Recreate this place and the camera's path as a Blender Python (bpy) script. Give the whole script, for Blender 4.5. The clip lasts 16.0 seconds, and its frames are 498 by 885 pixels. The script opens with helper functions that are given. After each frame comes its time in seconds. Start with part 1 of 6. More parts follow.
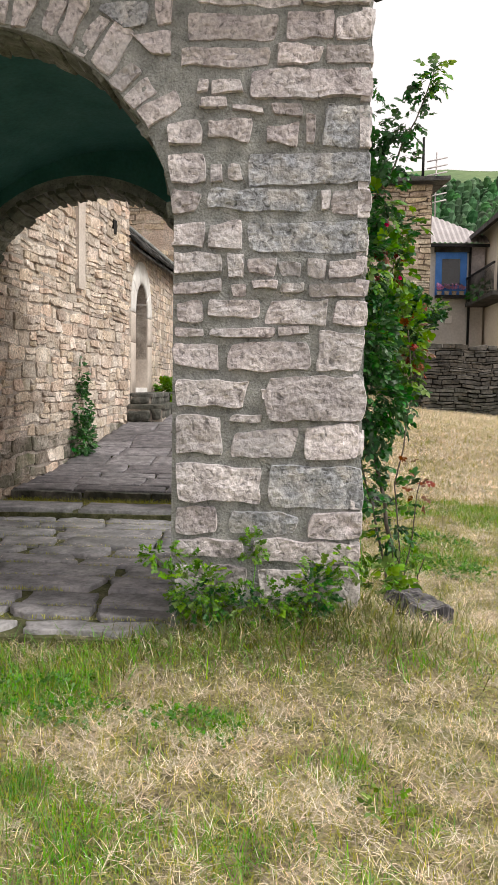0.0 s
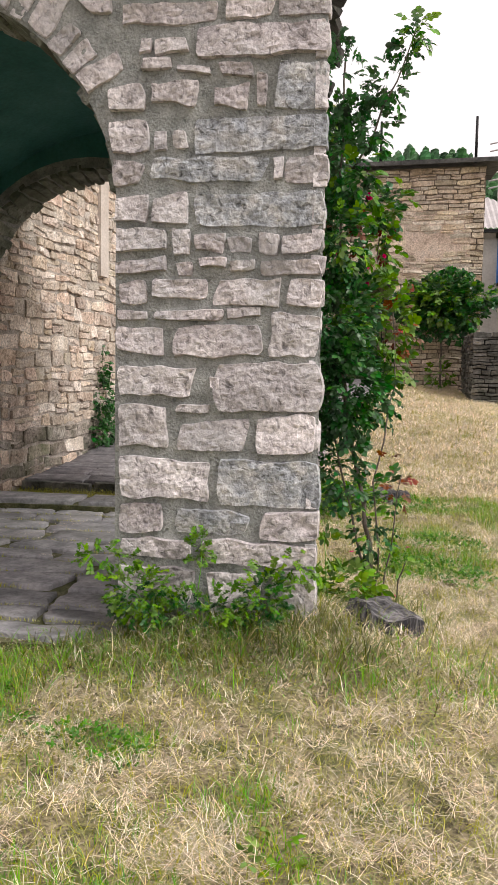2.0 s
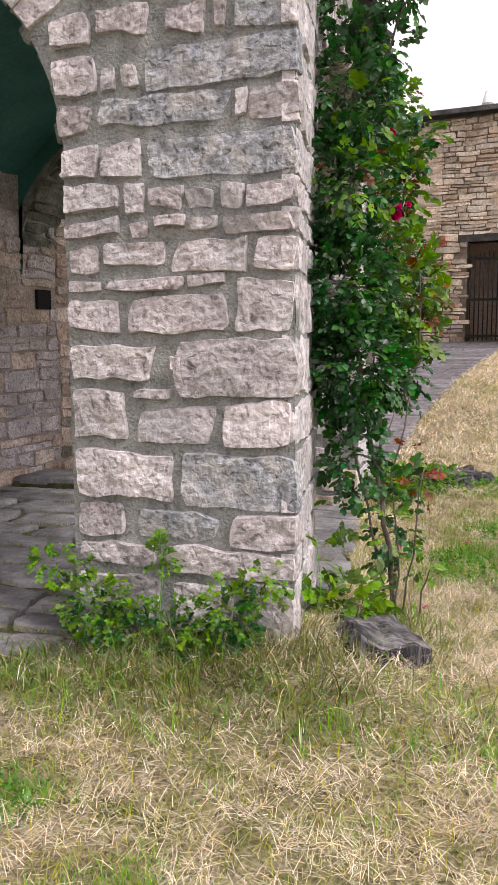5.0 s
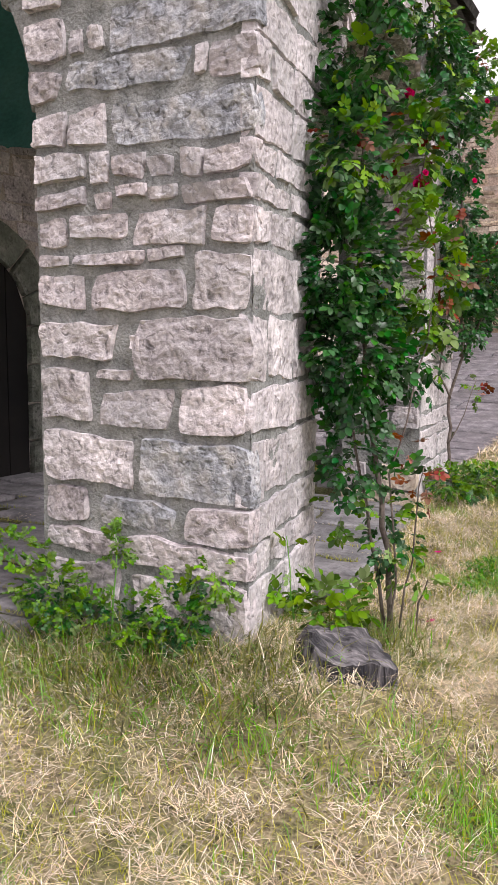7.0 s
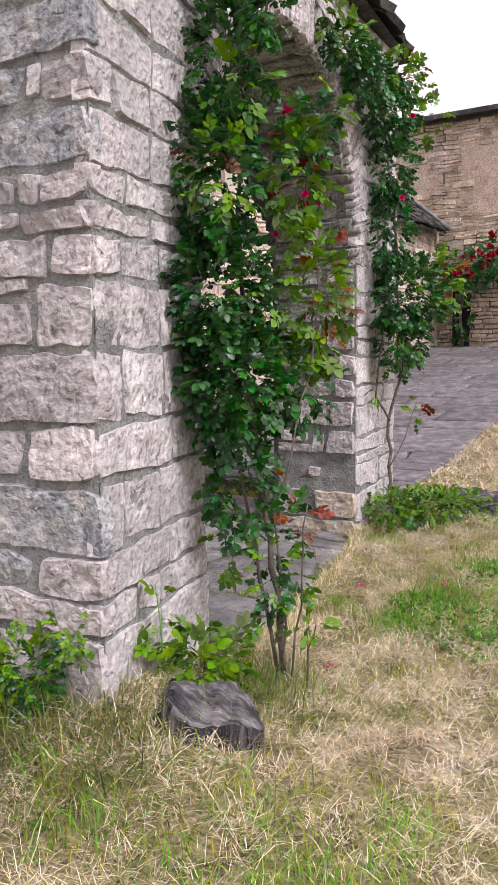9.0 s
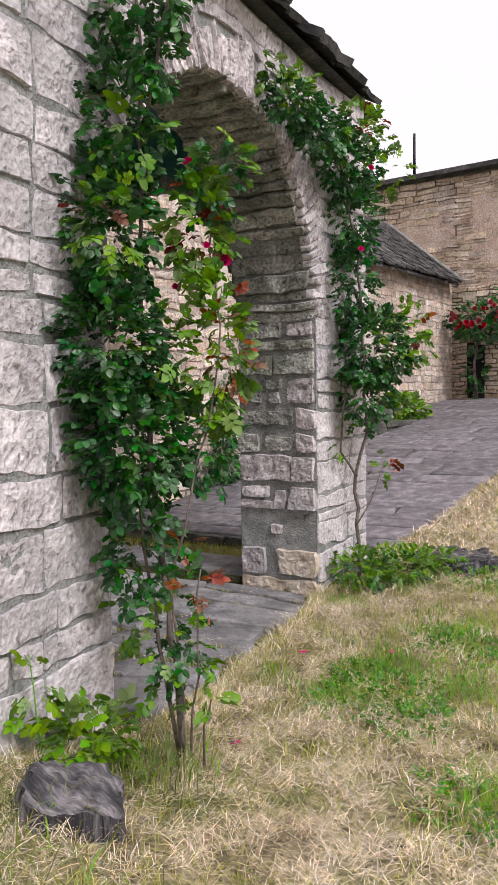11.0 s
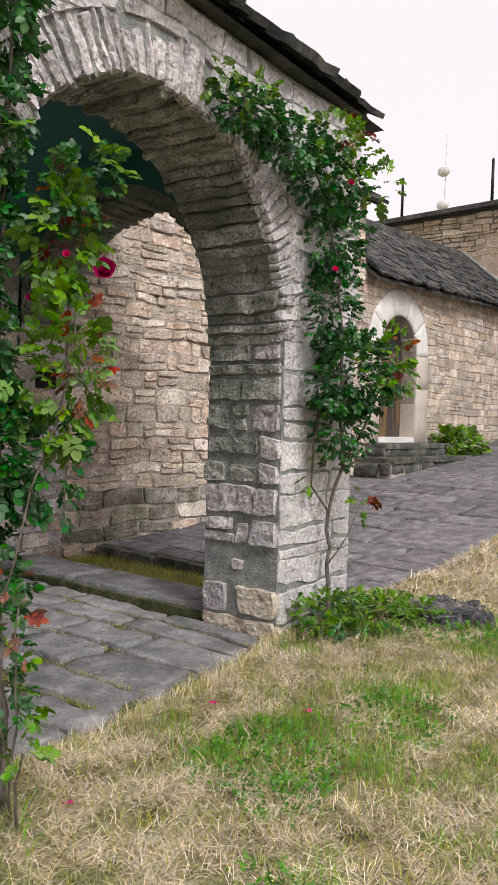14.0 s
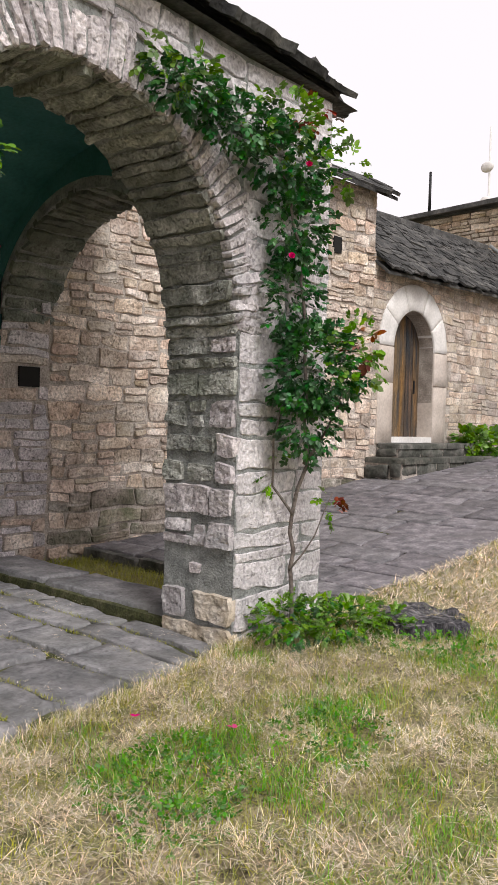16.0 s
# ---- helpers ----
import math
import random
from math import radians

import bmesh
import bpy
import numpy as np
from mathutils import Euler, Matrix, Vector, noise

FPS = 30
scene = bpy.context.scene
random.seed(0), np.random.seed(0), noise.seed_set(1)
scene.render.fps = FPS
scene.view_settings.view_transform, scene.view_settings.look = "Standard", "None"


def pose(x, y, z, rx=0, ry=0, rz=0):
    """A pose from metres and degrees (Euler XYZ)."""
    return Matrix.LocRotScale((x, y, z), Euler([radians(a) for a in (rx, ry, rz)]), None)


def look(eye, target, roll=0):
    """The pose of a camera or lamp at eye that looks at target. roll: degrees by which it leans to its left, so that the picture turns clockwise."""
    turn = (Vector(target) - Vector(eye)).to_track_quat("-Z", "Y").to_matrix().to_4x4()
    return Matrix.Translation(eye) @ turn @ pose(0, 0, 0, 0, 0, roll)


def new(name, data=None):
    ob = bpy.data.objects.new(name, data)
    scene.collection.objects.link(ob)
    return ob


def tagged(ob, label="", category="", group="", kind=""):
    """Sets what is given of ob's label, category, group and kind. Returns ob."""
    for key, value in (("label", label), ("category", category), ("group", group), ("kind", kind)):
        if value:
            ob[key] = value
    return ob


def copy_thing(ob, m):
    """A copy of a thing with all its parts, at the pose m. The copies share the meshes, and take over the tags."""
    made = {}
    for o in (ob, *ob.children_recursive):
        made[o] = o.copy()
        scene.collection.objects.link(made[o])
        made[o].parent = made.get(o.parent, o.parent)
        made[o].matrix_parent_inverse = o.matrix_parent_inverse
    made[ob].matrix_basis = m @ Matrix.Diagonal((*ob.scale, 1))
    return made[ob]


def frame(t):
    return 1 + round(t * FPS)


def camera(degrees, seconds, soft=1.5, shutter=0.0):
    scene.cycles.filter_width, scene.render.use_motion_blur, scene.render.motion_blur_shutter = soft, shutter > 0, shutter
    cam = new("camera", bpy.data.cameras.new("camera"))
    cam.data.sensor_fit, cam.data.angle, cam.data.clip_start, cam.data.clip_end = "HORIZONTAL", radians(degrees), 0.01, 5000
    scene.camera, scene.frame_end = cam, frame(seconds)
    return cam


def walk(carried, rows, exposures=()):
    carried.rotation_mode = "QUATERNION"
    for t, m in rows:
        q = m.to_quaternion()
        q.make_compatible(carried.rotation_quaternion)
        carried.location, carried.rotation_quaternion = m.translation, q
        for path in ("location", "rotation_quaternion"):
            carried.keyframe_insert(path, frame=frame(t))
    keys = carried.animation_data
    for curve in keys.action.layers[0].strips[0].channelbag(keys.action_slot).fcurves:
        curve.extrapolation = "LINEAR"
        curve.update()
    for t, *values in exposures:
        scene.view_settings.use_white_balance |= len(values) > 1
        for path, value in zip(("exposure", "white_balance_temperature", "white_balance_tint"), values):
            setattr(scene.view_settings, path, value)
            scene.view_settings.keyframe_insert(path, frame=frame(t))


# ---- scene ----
cam = camera(34.2, 16.0, soft=1.1)
EXPOSURE = 0.15
PATH = [
    (0, (-0.092, 0.192, 1.558), (-0.205, 2.184, 1.414), 0.9),
    (0.5, (0.044, 0.296, 1.552), (-0.084, 2.287, 1.412), 0.6),
    (1, (0.184, 0.415, 1.533), (0.02, 2.403, 1.386), 0.1),
    (1.5, (0.347, 0.523, 1.523), (0.105, 2.502, 1.368), 0.2),
    (2, (0.522, 0.632, 1.546), (0.239, 2.605, 1.378), 1.0),
    (2.5, (0.606, 0.749, 1.514), (0.336, 2.723, 1.339), 1.3),
    (3, (0.691, 0.878, 1.57), (0.426, 2.847, 1.348), 1.2),
    (3.5, (0.758, 1.052, 1.617), (0.455, 3.012, 1.359), 0.7),
    (4, (0.841, 1.179, 1.618), (0.478, 3.13, 1.363), 0.2),
    (6.5, (1.688, 1.889, 1.58), (0.756, 3.636, 1.3), 0.5),
    (7, (1.78, 2.01, 1.574), (0.838, 3.751, 1.29), 0.8),
    (7.5, (1.866, 2.14, 1.575), (0.928, 3.884, 1.297), 1.3),
    (8, (1.95, 2.274, 1.614), (1.008, 4.017, 1.343), 0.9),
    (8.5, (2.052, 2.381, 1.637), (1.12, 4.132, 1.375), -0.2),
    (11, (2.605, 2.936, 1.651), (1.568, 4.643, 1.534), -0.8),
    (11.5, (2.676, 3.091, 1.647), (1.643, 4.8, 1.547), -0.2),
    (12, (2.77, 3.227, 1.668), (1.733, 4.935, 1.59), 0.4),
    (12.5, (2.852, 3.372, 1.669), (1.807, 5.076, 1.607), 0.1),
    (13, (2.962, 3.518, 1.649), (1.871, 5.194, 1.591), -0.3),
    (13.5, (3.093, 3.658, 1.647), (1.911, 5.271, 1.592), 0.6),
    (14, (3.223, 3.806, 1.662), (1.981, 5.372, 1.606), 1.8),
    (14.5, (3.305, 3.954, 1.654), (2.031, 5.496, 1.598), 1.7),
    (15, (3.398, 4.124, 1.629), (2.105, 5.649, 1.575), 1.3),
    (15.5, (3.461, 4.291, 1.63), (2.15, 5.8, 1.574), 1.7),
    (16, (3.53, 4.441, 1.637), (2.192, 5.927, 1.584), 1.6),
]
walk(cam, [(t, look(eye, target, roll)) for t, eye, target, roll in PATH], exposures=[
    (0.0, EXPOSURE + 0.05, 6700, 5), (2.0, EXPOSURE + 0.09, 6650, 7), (4.0, EXPOSURE + 0.09, 6560, 11), (6.3, EXPOSURE + 0.19, 6420, 14), (7.5, EXPOSURE + 0.17, 6380, 15), (8.5, EXPOSURE + 0.1, 6380, 16),
    (11.0, EXPOSURE, 6350, 13), (12.5, EXPOSURE - 0.19, 6400, 9), (13.5, EXPOSURE - 0.16, 6430, 8), (14.5, EXPOSURE - 0.04, 6440, 7), (16.0, EXPOSURE - 0.04, 6440, 8),
])

# ---- world and sun: bright overcast with a soft sun from the east ----
SUN_ELEVATION, SUN_AZIMUTH = radians(47), radians(108)   # azimuth from +y towards +x
world = bpy.data.worlds.new("overcast_sky")
scene.world = world
world.use_nodes = True
wn, wl = world.node_tree.nodes, world.node_tree.links
wn.clear()
sky = wn.new("ShaderNodeTexSky")
sky.sky_type, sky.sun_disc = "NISHITA", False
sky.sun_elevation, sky.sun_rotation = SUN_ELEVATION, SUN_AZIMUTH
sky.air_density, sky.dust_density = 1.0, 4.0
dim = wn.new("ShaderNodeMixRGB")
dim.blend_type, dim.inputs[0].default_value = "MULTIPLY", 1.0
dim.inputs[2].default_value = (0.1, 0.1, 0.1, 1)
cloud = wn.new("ShaderNodeMixRGB")
cloud.inputs[0].default_value = 0.88
cloud.inputs[2].default_value = (1.0, 0.918, 0.94, 1)
back = wn.new("ShaderNodeBackground")
back.inputs["Strength"].default_value = 1.07
wout = wn.new("ShaderNodeOutputWorld")
wl.new(sky.outputs[0], dim.inputs[1])
wl.new(dim.outputs[0], cloud.inputs[1])
wl.new(cloud.outputs[0], back.inputs[0])
wl.new(back.outputs[0], wout.inputs[0])

sun = new("sun", bpy.data.lights.new("sun", "SUN"))
sun.data.energy, sun.data.angle, sun.data.color = 2.6, radians(22), (1.0, 0.975, 0.955)
sun.matrix_world = look((20 * math.sin(SUN_AZIMUTH), 20 * math.cos(SUN_AZIMUTH), 20 * math.tan(SUN_ELEVATION)), (0, 0, 0))

# ---- materials ----
def material(name, colors, scale=6.0, rough=0.85, bump=0.3, bump_scale=40.0, vary=0.0, island=False, fine=0.35, detail_scale=None,
             stain=None, stain_scale=1.2, stain_amount=0.5, metal=0.0, spec=0.3, stretch=(1, 1, 1), subsurface=0.0, pits=0.0, pit_scale=34.0):
    """A mixed surface: two or three colours by noise, a fine grain, a larger stain, brightness varied piece by piece."""
    m = bpy.data.materials.new(name)
    m.use_nodes = True
    n, l = m.node_tree.nodes, m.node_tree.links
    bsdf = n["Principled BSDF"]
    bsdf.inputs["Roughness"].default_value = rough
    bsdf.inputs["Metallic"].default_value = metal
    bsdf.inputs["Specular IOR Level"].default_value = spec
    co = n.new("ShaderNodeTexCoord")
    mp = n.new("ShaderNodeMapping")
    mp.inputs["Scale"].default_value = stretch
    l.new(co.outputs["Object"], mp.inputs[0])
    big = n.new("ShaderNodeTexNoise")
    big.inputs["Scale"].default_value, big.inputs["Detail"].default_value = scale, 6
    l.new(mp.outputs[0], big.inputs["Vector"])
    ramp = n.new("ShaderNodeValToRGB")
    els = ramp.color_ramp.elements
    while len(els) < len(colors):
        els.new(0.5)
    for i, (e, c) in enumerate(zip(els, colors)):
        e.position = 0.32 + 0.36 * i / max(1, len(colors) - 1)
        e.color = (*c, 1)
    l.new(big.outputs["Fac"], ramp.inputs[0])
    color = ramp.outputs[0]
    grain = n.new("ShaderNodeTexNoise")
    grain.inputs["Scale"].default_value, grain.inputs["Detail"].default_value = detail_scale or bump_scale, 4
    l.new(mp.outputs[0], grain.inputs["Vector"])

    def times(color, fac_socket, lo, hi, amount=1.0):
        r = n.new("ShaderNodeMapRange")
        r.inputs["From Min"].default_value, r.inputs["From Max"].default_value = 0.3, 0.7
        r.inputs["To Min"].default_value, r.inputs["To Max"].default_value = lo, hi
        l.new(fac_socket, r.inputs[0])
        mul = n.new("ShaderNodeMixRGB")
        mul.blend_type, mul.inputs[0].default_value = "MULTIPLY", amount
        l.new(color, mul.inputs[1])
        l.new(r.outputs[0], mul.inputs[2])
        return mul.outputs[0]
    if fine:
        color = times(color, grain.outputs["Fac"], 1 - fine, 1 + fine)
    hole = None
    if pits:
        pn = n.new("ShaderNodeTexNoise")
        pn.inputs["Scale"].default_value, pn.inputs["Detail"].default_value = pit_scale, 3
        pn.inputs["Distortion"].default_value = 0.6
        l.new(mp.outputs[0], pn.inputs["Vector"])
        hole = n.new("ShaderNodeMapRange")
        hole.inputs["From Min"].default_value, hole.inputs["From Max"].default_value = 0.55, 0.72
        hole.inputs["To Min"].default_value, hole.inputs["To Max"].default_value = 1.0, 1.0 - pits
        l.new(pn.outputs["Fac"], hole.inputs[0])
        mul = n.new("ShaderNodeMixRGB")
        mul.blend_type, mul.inputs[0].default_value = "MULTIPLY", 1.0
        l.new(color, mul.inputs[1])
        l.new(hole.outputs[0], mul.inputs[2])
        color = mul.outputs[0]
    if stain:
        sn = n.new("ShaderNodeTexNoise")
        sn.inputs["Scale"].default_value, sn.inputs["Detail"].default_value = stain_scale, 8
        l.new(mp.outputs[0], sn.inputs["Vector"])
        r = n.new("ShaderNodeMapRange")
        r.inputs["From Min"].default_value, r.inputs["From Max"].default_value = 0.5, 0.68
        r.inputs["To Max"].default_value = stain_amount
        l.new(sn.outputs["Fac"], r.inputs[0])
        mix = n.new("ShaderNodeMixRGB")
        mix.inputs[2].default_value = (*stain, 1)
        l.new(r.outputs[0], mix.inputs[0])
        l.new(color, mix.inputs[1])
        color = mix.outputs[0]
    if vary:
        if island:
            rnd = n.new("ShaderNodeNewGeometry").outputs["Random Per Island"]
        else:
            rnd = n.new("ShaderNodeObjectInfo").outputs["Random"]
        hue = n.new("ShaderNodeHueSaturation")
        for inp, lo, hi in (("Value", 1 - vary, 1 + vary), ("Saturation", 1 - 0.6 * vary, 1 + 1.2 * vary), ("Hue", 0.5 - 0.04 * vary, 0.5 + 0.04 * vary)):
            r = n.new("ShaderNodeMapRange")
            k = n.new("ShaderNodeMath")
            k.operation = "FRACT"
            m2 = n.new("ShaderNodeMath")
            m2.operation, m2.inputs[1].default_value = "MULTIPLY", {"Value": 1.0, "Saturation": 7.3, "Hue": 13.7}[inp]
            l.new(rnd, m2.inputs[0])
            l.new(m2.outputs[0], k.inputs[0])
            r.inputs["To Min"].default_value, r.inputs["To Max"].default_value = lo, hi
            l.new(k.outputs[0], r.inputs[0])
            l.new(r.outputs[0], hue.inputs[inp])
        l.new(color, hue.inputs["Color"])
        color = hue.outputs[0]
    l.new(color, bsdf.inputs["Base Color"])
    if bump:
        add = n.new("ShaderNodeMath")
        add.operation = "MULTIPLY_ADD"
        add.inputs[1].default_value = 1.4
        l.new(big.outputs["Fac"], add.inputs[0])
        l.new(grain.outputs["Fac"], add.inputs[2])
        if hole:
            deep = n.new("ShaderNodeMath")
            deep.operation = "MULTIPLY_ADD"
            deep.inputs[1].default_value = 0.8
            l.new(hole.outputs[0], deep.inputs[0])
            l.new(add.outputs[0], deep.inputs[2])
            add = deep
        b = n.new("ShaderNodeBump")
        b.inputs["Strength"].default_value, b.inputs["Distance"].default_value = bump, 0.02
        l.new(add.outputs[0], b.inputs["Height"])
        l.new(b.outputs[0], bsdf.inputs["Normal"])
    if subsurface:
        t = n.new("ShaderNodeBsdfTranslucent")
        l.new(color, t.inputs[0])
        mixs = n.new("ShaderNodeMixShader")
        mixs.inputs[0].default_value = subsurface
        out = n["Material Output"]
        l.new(bsdf.outputs[0], mixs.inputs[1])
        l.new(t.outputs[0], mixs.inputs[2])
        l.new(mixs.outputs[0], out.inputs[0])
    return m


M = {}
LIME = [(0.365, 0.332, 0.34), (0.52, 0.474, 0.482), (0.69, 0.633, 0.637)]
M["stone_grey"] = material("grey_limestone", LIME, 6, 0.92, 0.6, 46, vary=0.17, stain=(0.30, 0.30, 0.315), stain_scale=3.0, stain_amount=0.6, fine=0.34, pits=0.62, pit_scale=26)
M["stone_blue"] = material("blue_grey_limestone", [(0.25, 0.26, 0.285), (0.35, 0.36, 0.385), (0.52, 0.505, 0.505)], 9, 0.92, 0.7, 50, vary=0.1, stain=(0.48, 0.46, 0.455), stain_scale=4.5, stain_amount=0.6, fine=0.4, pits=0.62, pit_scale=30)
M["stone_pale"] = material("pale_limestone", [(0.42, 0.386, 0.394), (0.53, 0.493, 0.505), (0.645, 0.60, 0.61)], 5, 0.92, 0.6, 40, vary=0.12, stain=(0.35, 0.345, 0.35), stain_scale=2.6, stain_amount=0.5, fine=0.28, pits=0.5, pit_scale=22)
# weathered limestone with the porch's shade put into its colour
M["stone_dim"] = material("shaded_weathered_limestone", [(0.105, 0.115, 0.092), (0.17, 0.18, 0.15), (0.27, 0.272, 0.24)], 6, 0.92, 0.8, 42, vary=0.2, stain=(0.10, 0.11, 0.09), stain_scale=2.0, stain_amount=0.5, fine=0.25, pits=0.5, pit_scale=22)
# greenish lichen tone, also set darker than stone_grey for the arch's shade
M["stone_jamb"] = material("shaded_lichened_limestone", [(0.17, 0.175, 0.155), (0.29, 0.29, 0.265), (0.44, 0.43, 0.405)], 6, 0.92, 0.8, 44, vary=0.2, stain=(0.15, 0.16, 0.125), stain_scale=2.4, stain_amount=0.6, fine=0.42, pits=0.65, pit_scale=24)
M["stone_ochre"] = material("ochre_limestone", [(0.40, 0.32, 0.235), (0.50, 0.425, 0.345), (0.56, 0.50, 0.44)], 6, 0.92, 0.6, 40, vary=0.15, fine=0.2, pits=0.4, pit_scale=22)
WARM = [(0.41, 0.325, 0.268), (0.56, 0.465, 0.395), (0.70, 0.615, 0.55)]
warm = dict(scale=5, rough=0.92, bump=0.7, bump_scale=36, vary=0.26, stain=(0.40, 0.345, 0.29), stain_scale=1.3, stain_amount=0.45, fine=0.32, pits=0.45, pit_scale=26)
M["stone_warm"] = material("warm_limestone", WARM, **warm)
M["stone_warm_i"] = material("warm_limestone_rest", WARM, island=True, **warm)
BROWN = [(0.37, 0.30, 0.23), (0.52, 0.435, 0.345), (0.66, 0.575, 0.48)]
brown = dict(scale=3, rough=0.92, bump=0.6, bump_scale=22, vary=0.28, fine=0.3, pits=0.4, pit_scale=16)
M["stone_barn"] = material("brown_fieldstone", BROWN, **brown)
M["stone_barn_i"] = material("brown_fieldstone_rest", BROWN, island=True, **brown)
M["stone_dark_i"] = material("shaded_drystone", [(0.05, 0.048, 0.044), (0.09, 0.085, 0.078), (0.16, 0.148, 0.135)], 4, 0.95, 0.5, 20, vary=0.3, island=True)
M["stone_dark"] = material("dark_stone", [(0.05, 0.052, 0.044), (0.095, 0.094, 0.083), (0.17, 0.158, 0.142)], 4, 0.95, 0.6, 24, vary=0.25, pits=0.3)
M["mortar"] = material("grey_mortar", [(0.19, 0.197, 0.19), (0.26, 0.266, 0.257), (0.35, 0.352, 0.338)], 9, 0.95, 0.7, 70, fine=0.2, pits=0.35, pit_scale=30)
M["mortar_warm"] = material("earth_mortar", [(0.26, 0.225, 0.195), (0.39, 0.34, 0.3), (0.5, 0.445, 0.4)], 5, 0.95, 0.5, 50, fine=0.3)
M["mortar_dark"] = material("deep_earth_joints", [(0.10, 0.08, 0.06), (0.17, 0.135, 0.105), (0.25, 0.2, 0.16)], 5, 0.95, 0.5, 50, fine=0.3)
M["render_patch"] = material("old_lime_render", [(0.46, 0.35, 0.28), (0.56, 0.44, 0.36), (0.6, 0.5, 0.43)], 3, 0.95, 0.5, 30, pits=0.3, pit_scale=14)
M["plaster_teal"] = material("teal_plaster", [(0.032, 0.135, 0.128), (0.046, 0.165, 0.157), (0.06, 0.185, 0.178)], 3, 0.8, 0.15, 30, fine=0.15)
M["plaster_dark"] = material("dark_plaster", [(0.02, 0.035, 0.035), (0.035, 0.045, 0.045)], 3, 0.9, 0.2, 30)
M["slate"] = material("grey_slate_paving", [(0.105, 0.098, 0.106), (0.17, 0.158, 0.168), (0.27, 0.25, 0.26)], 9, 0.75, 0.7, 40, vary=0.24, stain=(0.12, 0.112, 0.112), stain_scale=1.6, stain_amount=0.5, fine=0.22, pits=0.3, pit_scale=18)
M["slate_roof"] = material("dark_roof_slate", [(0.03, 0.03, 0.03), (0.06, 0.058, 0.056), (0.105, 0.1, 0.095)], 4, 0.9, 0.6, 25, vary=0.4)
M["slate_roof_i"] = material("dark_roof_slate_rest", [(0.03, 0.03, 0.03), (0.06, 0.058, 0.056), (0.105, 0.1, 0.095)], 4, 0.9, 0.6, 25, vary=0.4, island=True)
M["ground"] = material("mown_hay_ground", [(0.11, 0.09, 0.05), (0.31, 0.255, 0.155), (0.12, 0.13, 0.045)], 4.2, 1.0, 0.9, 60, fine=0.5, stain=(0.12, 0.15, 0.04), stain_scale=1.5, stain_amount=0.55, pits=0.6, pit_scale=40)
M["straw"] = material("dry_straw", [(0.65, 0.545, 0.41), (0.93, 0.81, 0.66)], 3, 0.8, 0, vary=0.6, island=True, fine=0, subsurface=0.12)
M["grass_olive"] = material("olive_grass", [(0.10, 0.125, 0.035), (0.24, 0.24, 0.09)], 3, 0.75, 0, vary=0.45, island=True, fine=0, subsurface=0.2)
M["grass_mid"] = material("yellow_green_grass", [(0.31, 0.33, 0.075), (0.49, 0.47, 0.16)], 3, 0.75, 0, vary=0.4, island=True, fine=0, subsurface=0.25)
M["grass"] = material("green_grass", [(0.12, 0.31, 0.03), (0.23, 0.47, 0.06)], 3, 0.7, 0, vary=0.35, island=True, fine=0, subsurface=0.3)
M["leaf"] = material("rose_leaf", [(0.032, 0.105, 0.036), (0.075, 0.19, 0.05)], 4, 0.4, 0, vary=0.5, fine=0, subsurface=0.25, spec=0.5)
M["leaf_i"] = material("rose_foliage", [(0.028, 0.092, 0.034), (0.062, 0.165, 0.046)], 4, 0.4, 0, vary=0.5, island=True, fine=0, subsurface=0.25, spec=0.5)
M["leaf_light"] = material("young_rose_leaf", [(0.12, 0.245, 0.04), (0.26, 0.38, 0.065)], 4, 0.5, 0, vary=0.4, fine=0, subsurface=0.3)
M["leaf_light_i"] = material("young_foliage", [(0.085, 0.2, 0.03), (0.165, 0.3, 0.05)], 4, 0.5, 0, vary=0.4, island=True, fine=0, subsurface=0.3)
M["weed"] = material("fresh_weed_leaf", [(0.15, 0.29, 0.035), (0.27, 0.41, 0.06)], 4, 0.5, 0, vary=0.4, fine=0, subsurface=0.35)
M["clover"] = material("clover_leaf", [(0.075, 0.21, 0.035), (0.15, 0.33, 0.06)], 5, 0.6, 0, vary=0.35, fine=0, subsurface=0.3)
M["clover_i"] = material("clover_foliage", [(0.075, 0.21, 0.035), (0.15, 0.33, 0.06)], 5, 0.6, 0, vary=0.35, island=True, fine=0, subsurface=0.3)
M["leaf_red"] = material("red_tinged_leaf", [(0.15, 0.025, 0.028), (0.32, 0.13, 0.045)], 9, 0.5, 0, vary=0.5, fine=0, subsurface=0.25)
M["ivy_i"] = material("ivy_foliage", [(0.045, 0.13, 0.045), (0.09, 0.2, 0.07)], 4, 0.5, 0, vary=0.35, island=True, fine=0, subsurface=0.2)
M["petal"] = material("crimson_petal", [(0.52, 0.012, 0.10), (0.74, 0.04, 0.2)], 8, 0.6, 0, vary=0.25, fine=0, subsurface=0.3)
M["petal_red"] = material("red_petal", [(0.4, 0.008, 0.03), (0.55, 0.03, 0.06)], 8, 0.6, 0, vary=0.25, fine=0, subsurface=0.3)
M["bark"] = material("rose_bark", [(0.09, 0.07, 0.06), (0.2, 0.17, 0.15)], 9, 0.9, 0.5, 40)
M["wood_stump"] = material("weathered_stump_wood", [(0.025, 0.024, 0.03), (0.062, 0.058, 0.066), (0.21, 0.195, 0.205)], 11, 0.95, 1.0, 46, stretch=(3.2, 3.2, 0.35), fine=0.45, pits=0.4, pit_scale=18)
M["wood_cut"] = material("weathered_cut_wood", [(0.035, 0.034, 0.038), (0.10, 0.095, 0.1), (0.27, 0.25, 0.255)], 9, 0.95, 1.0, 40, stretch=(0.7, 3.0, 1), fine=0.4, pits=0.4, pit_scale=16)
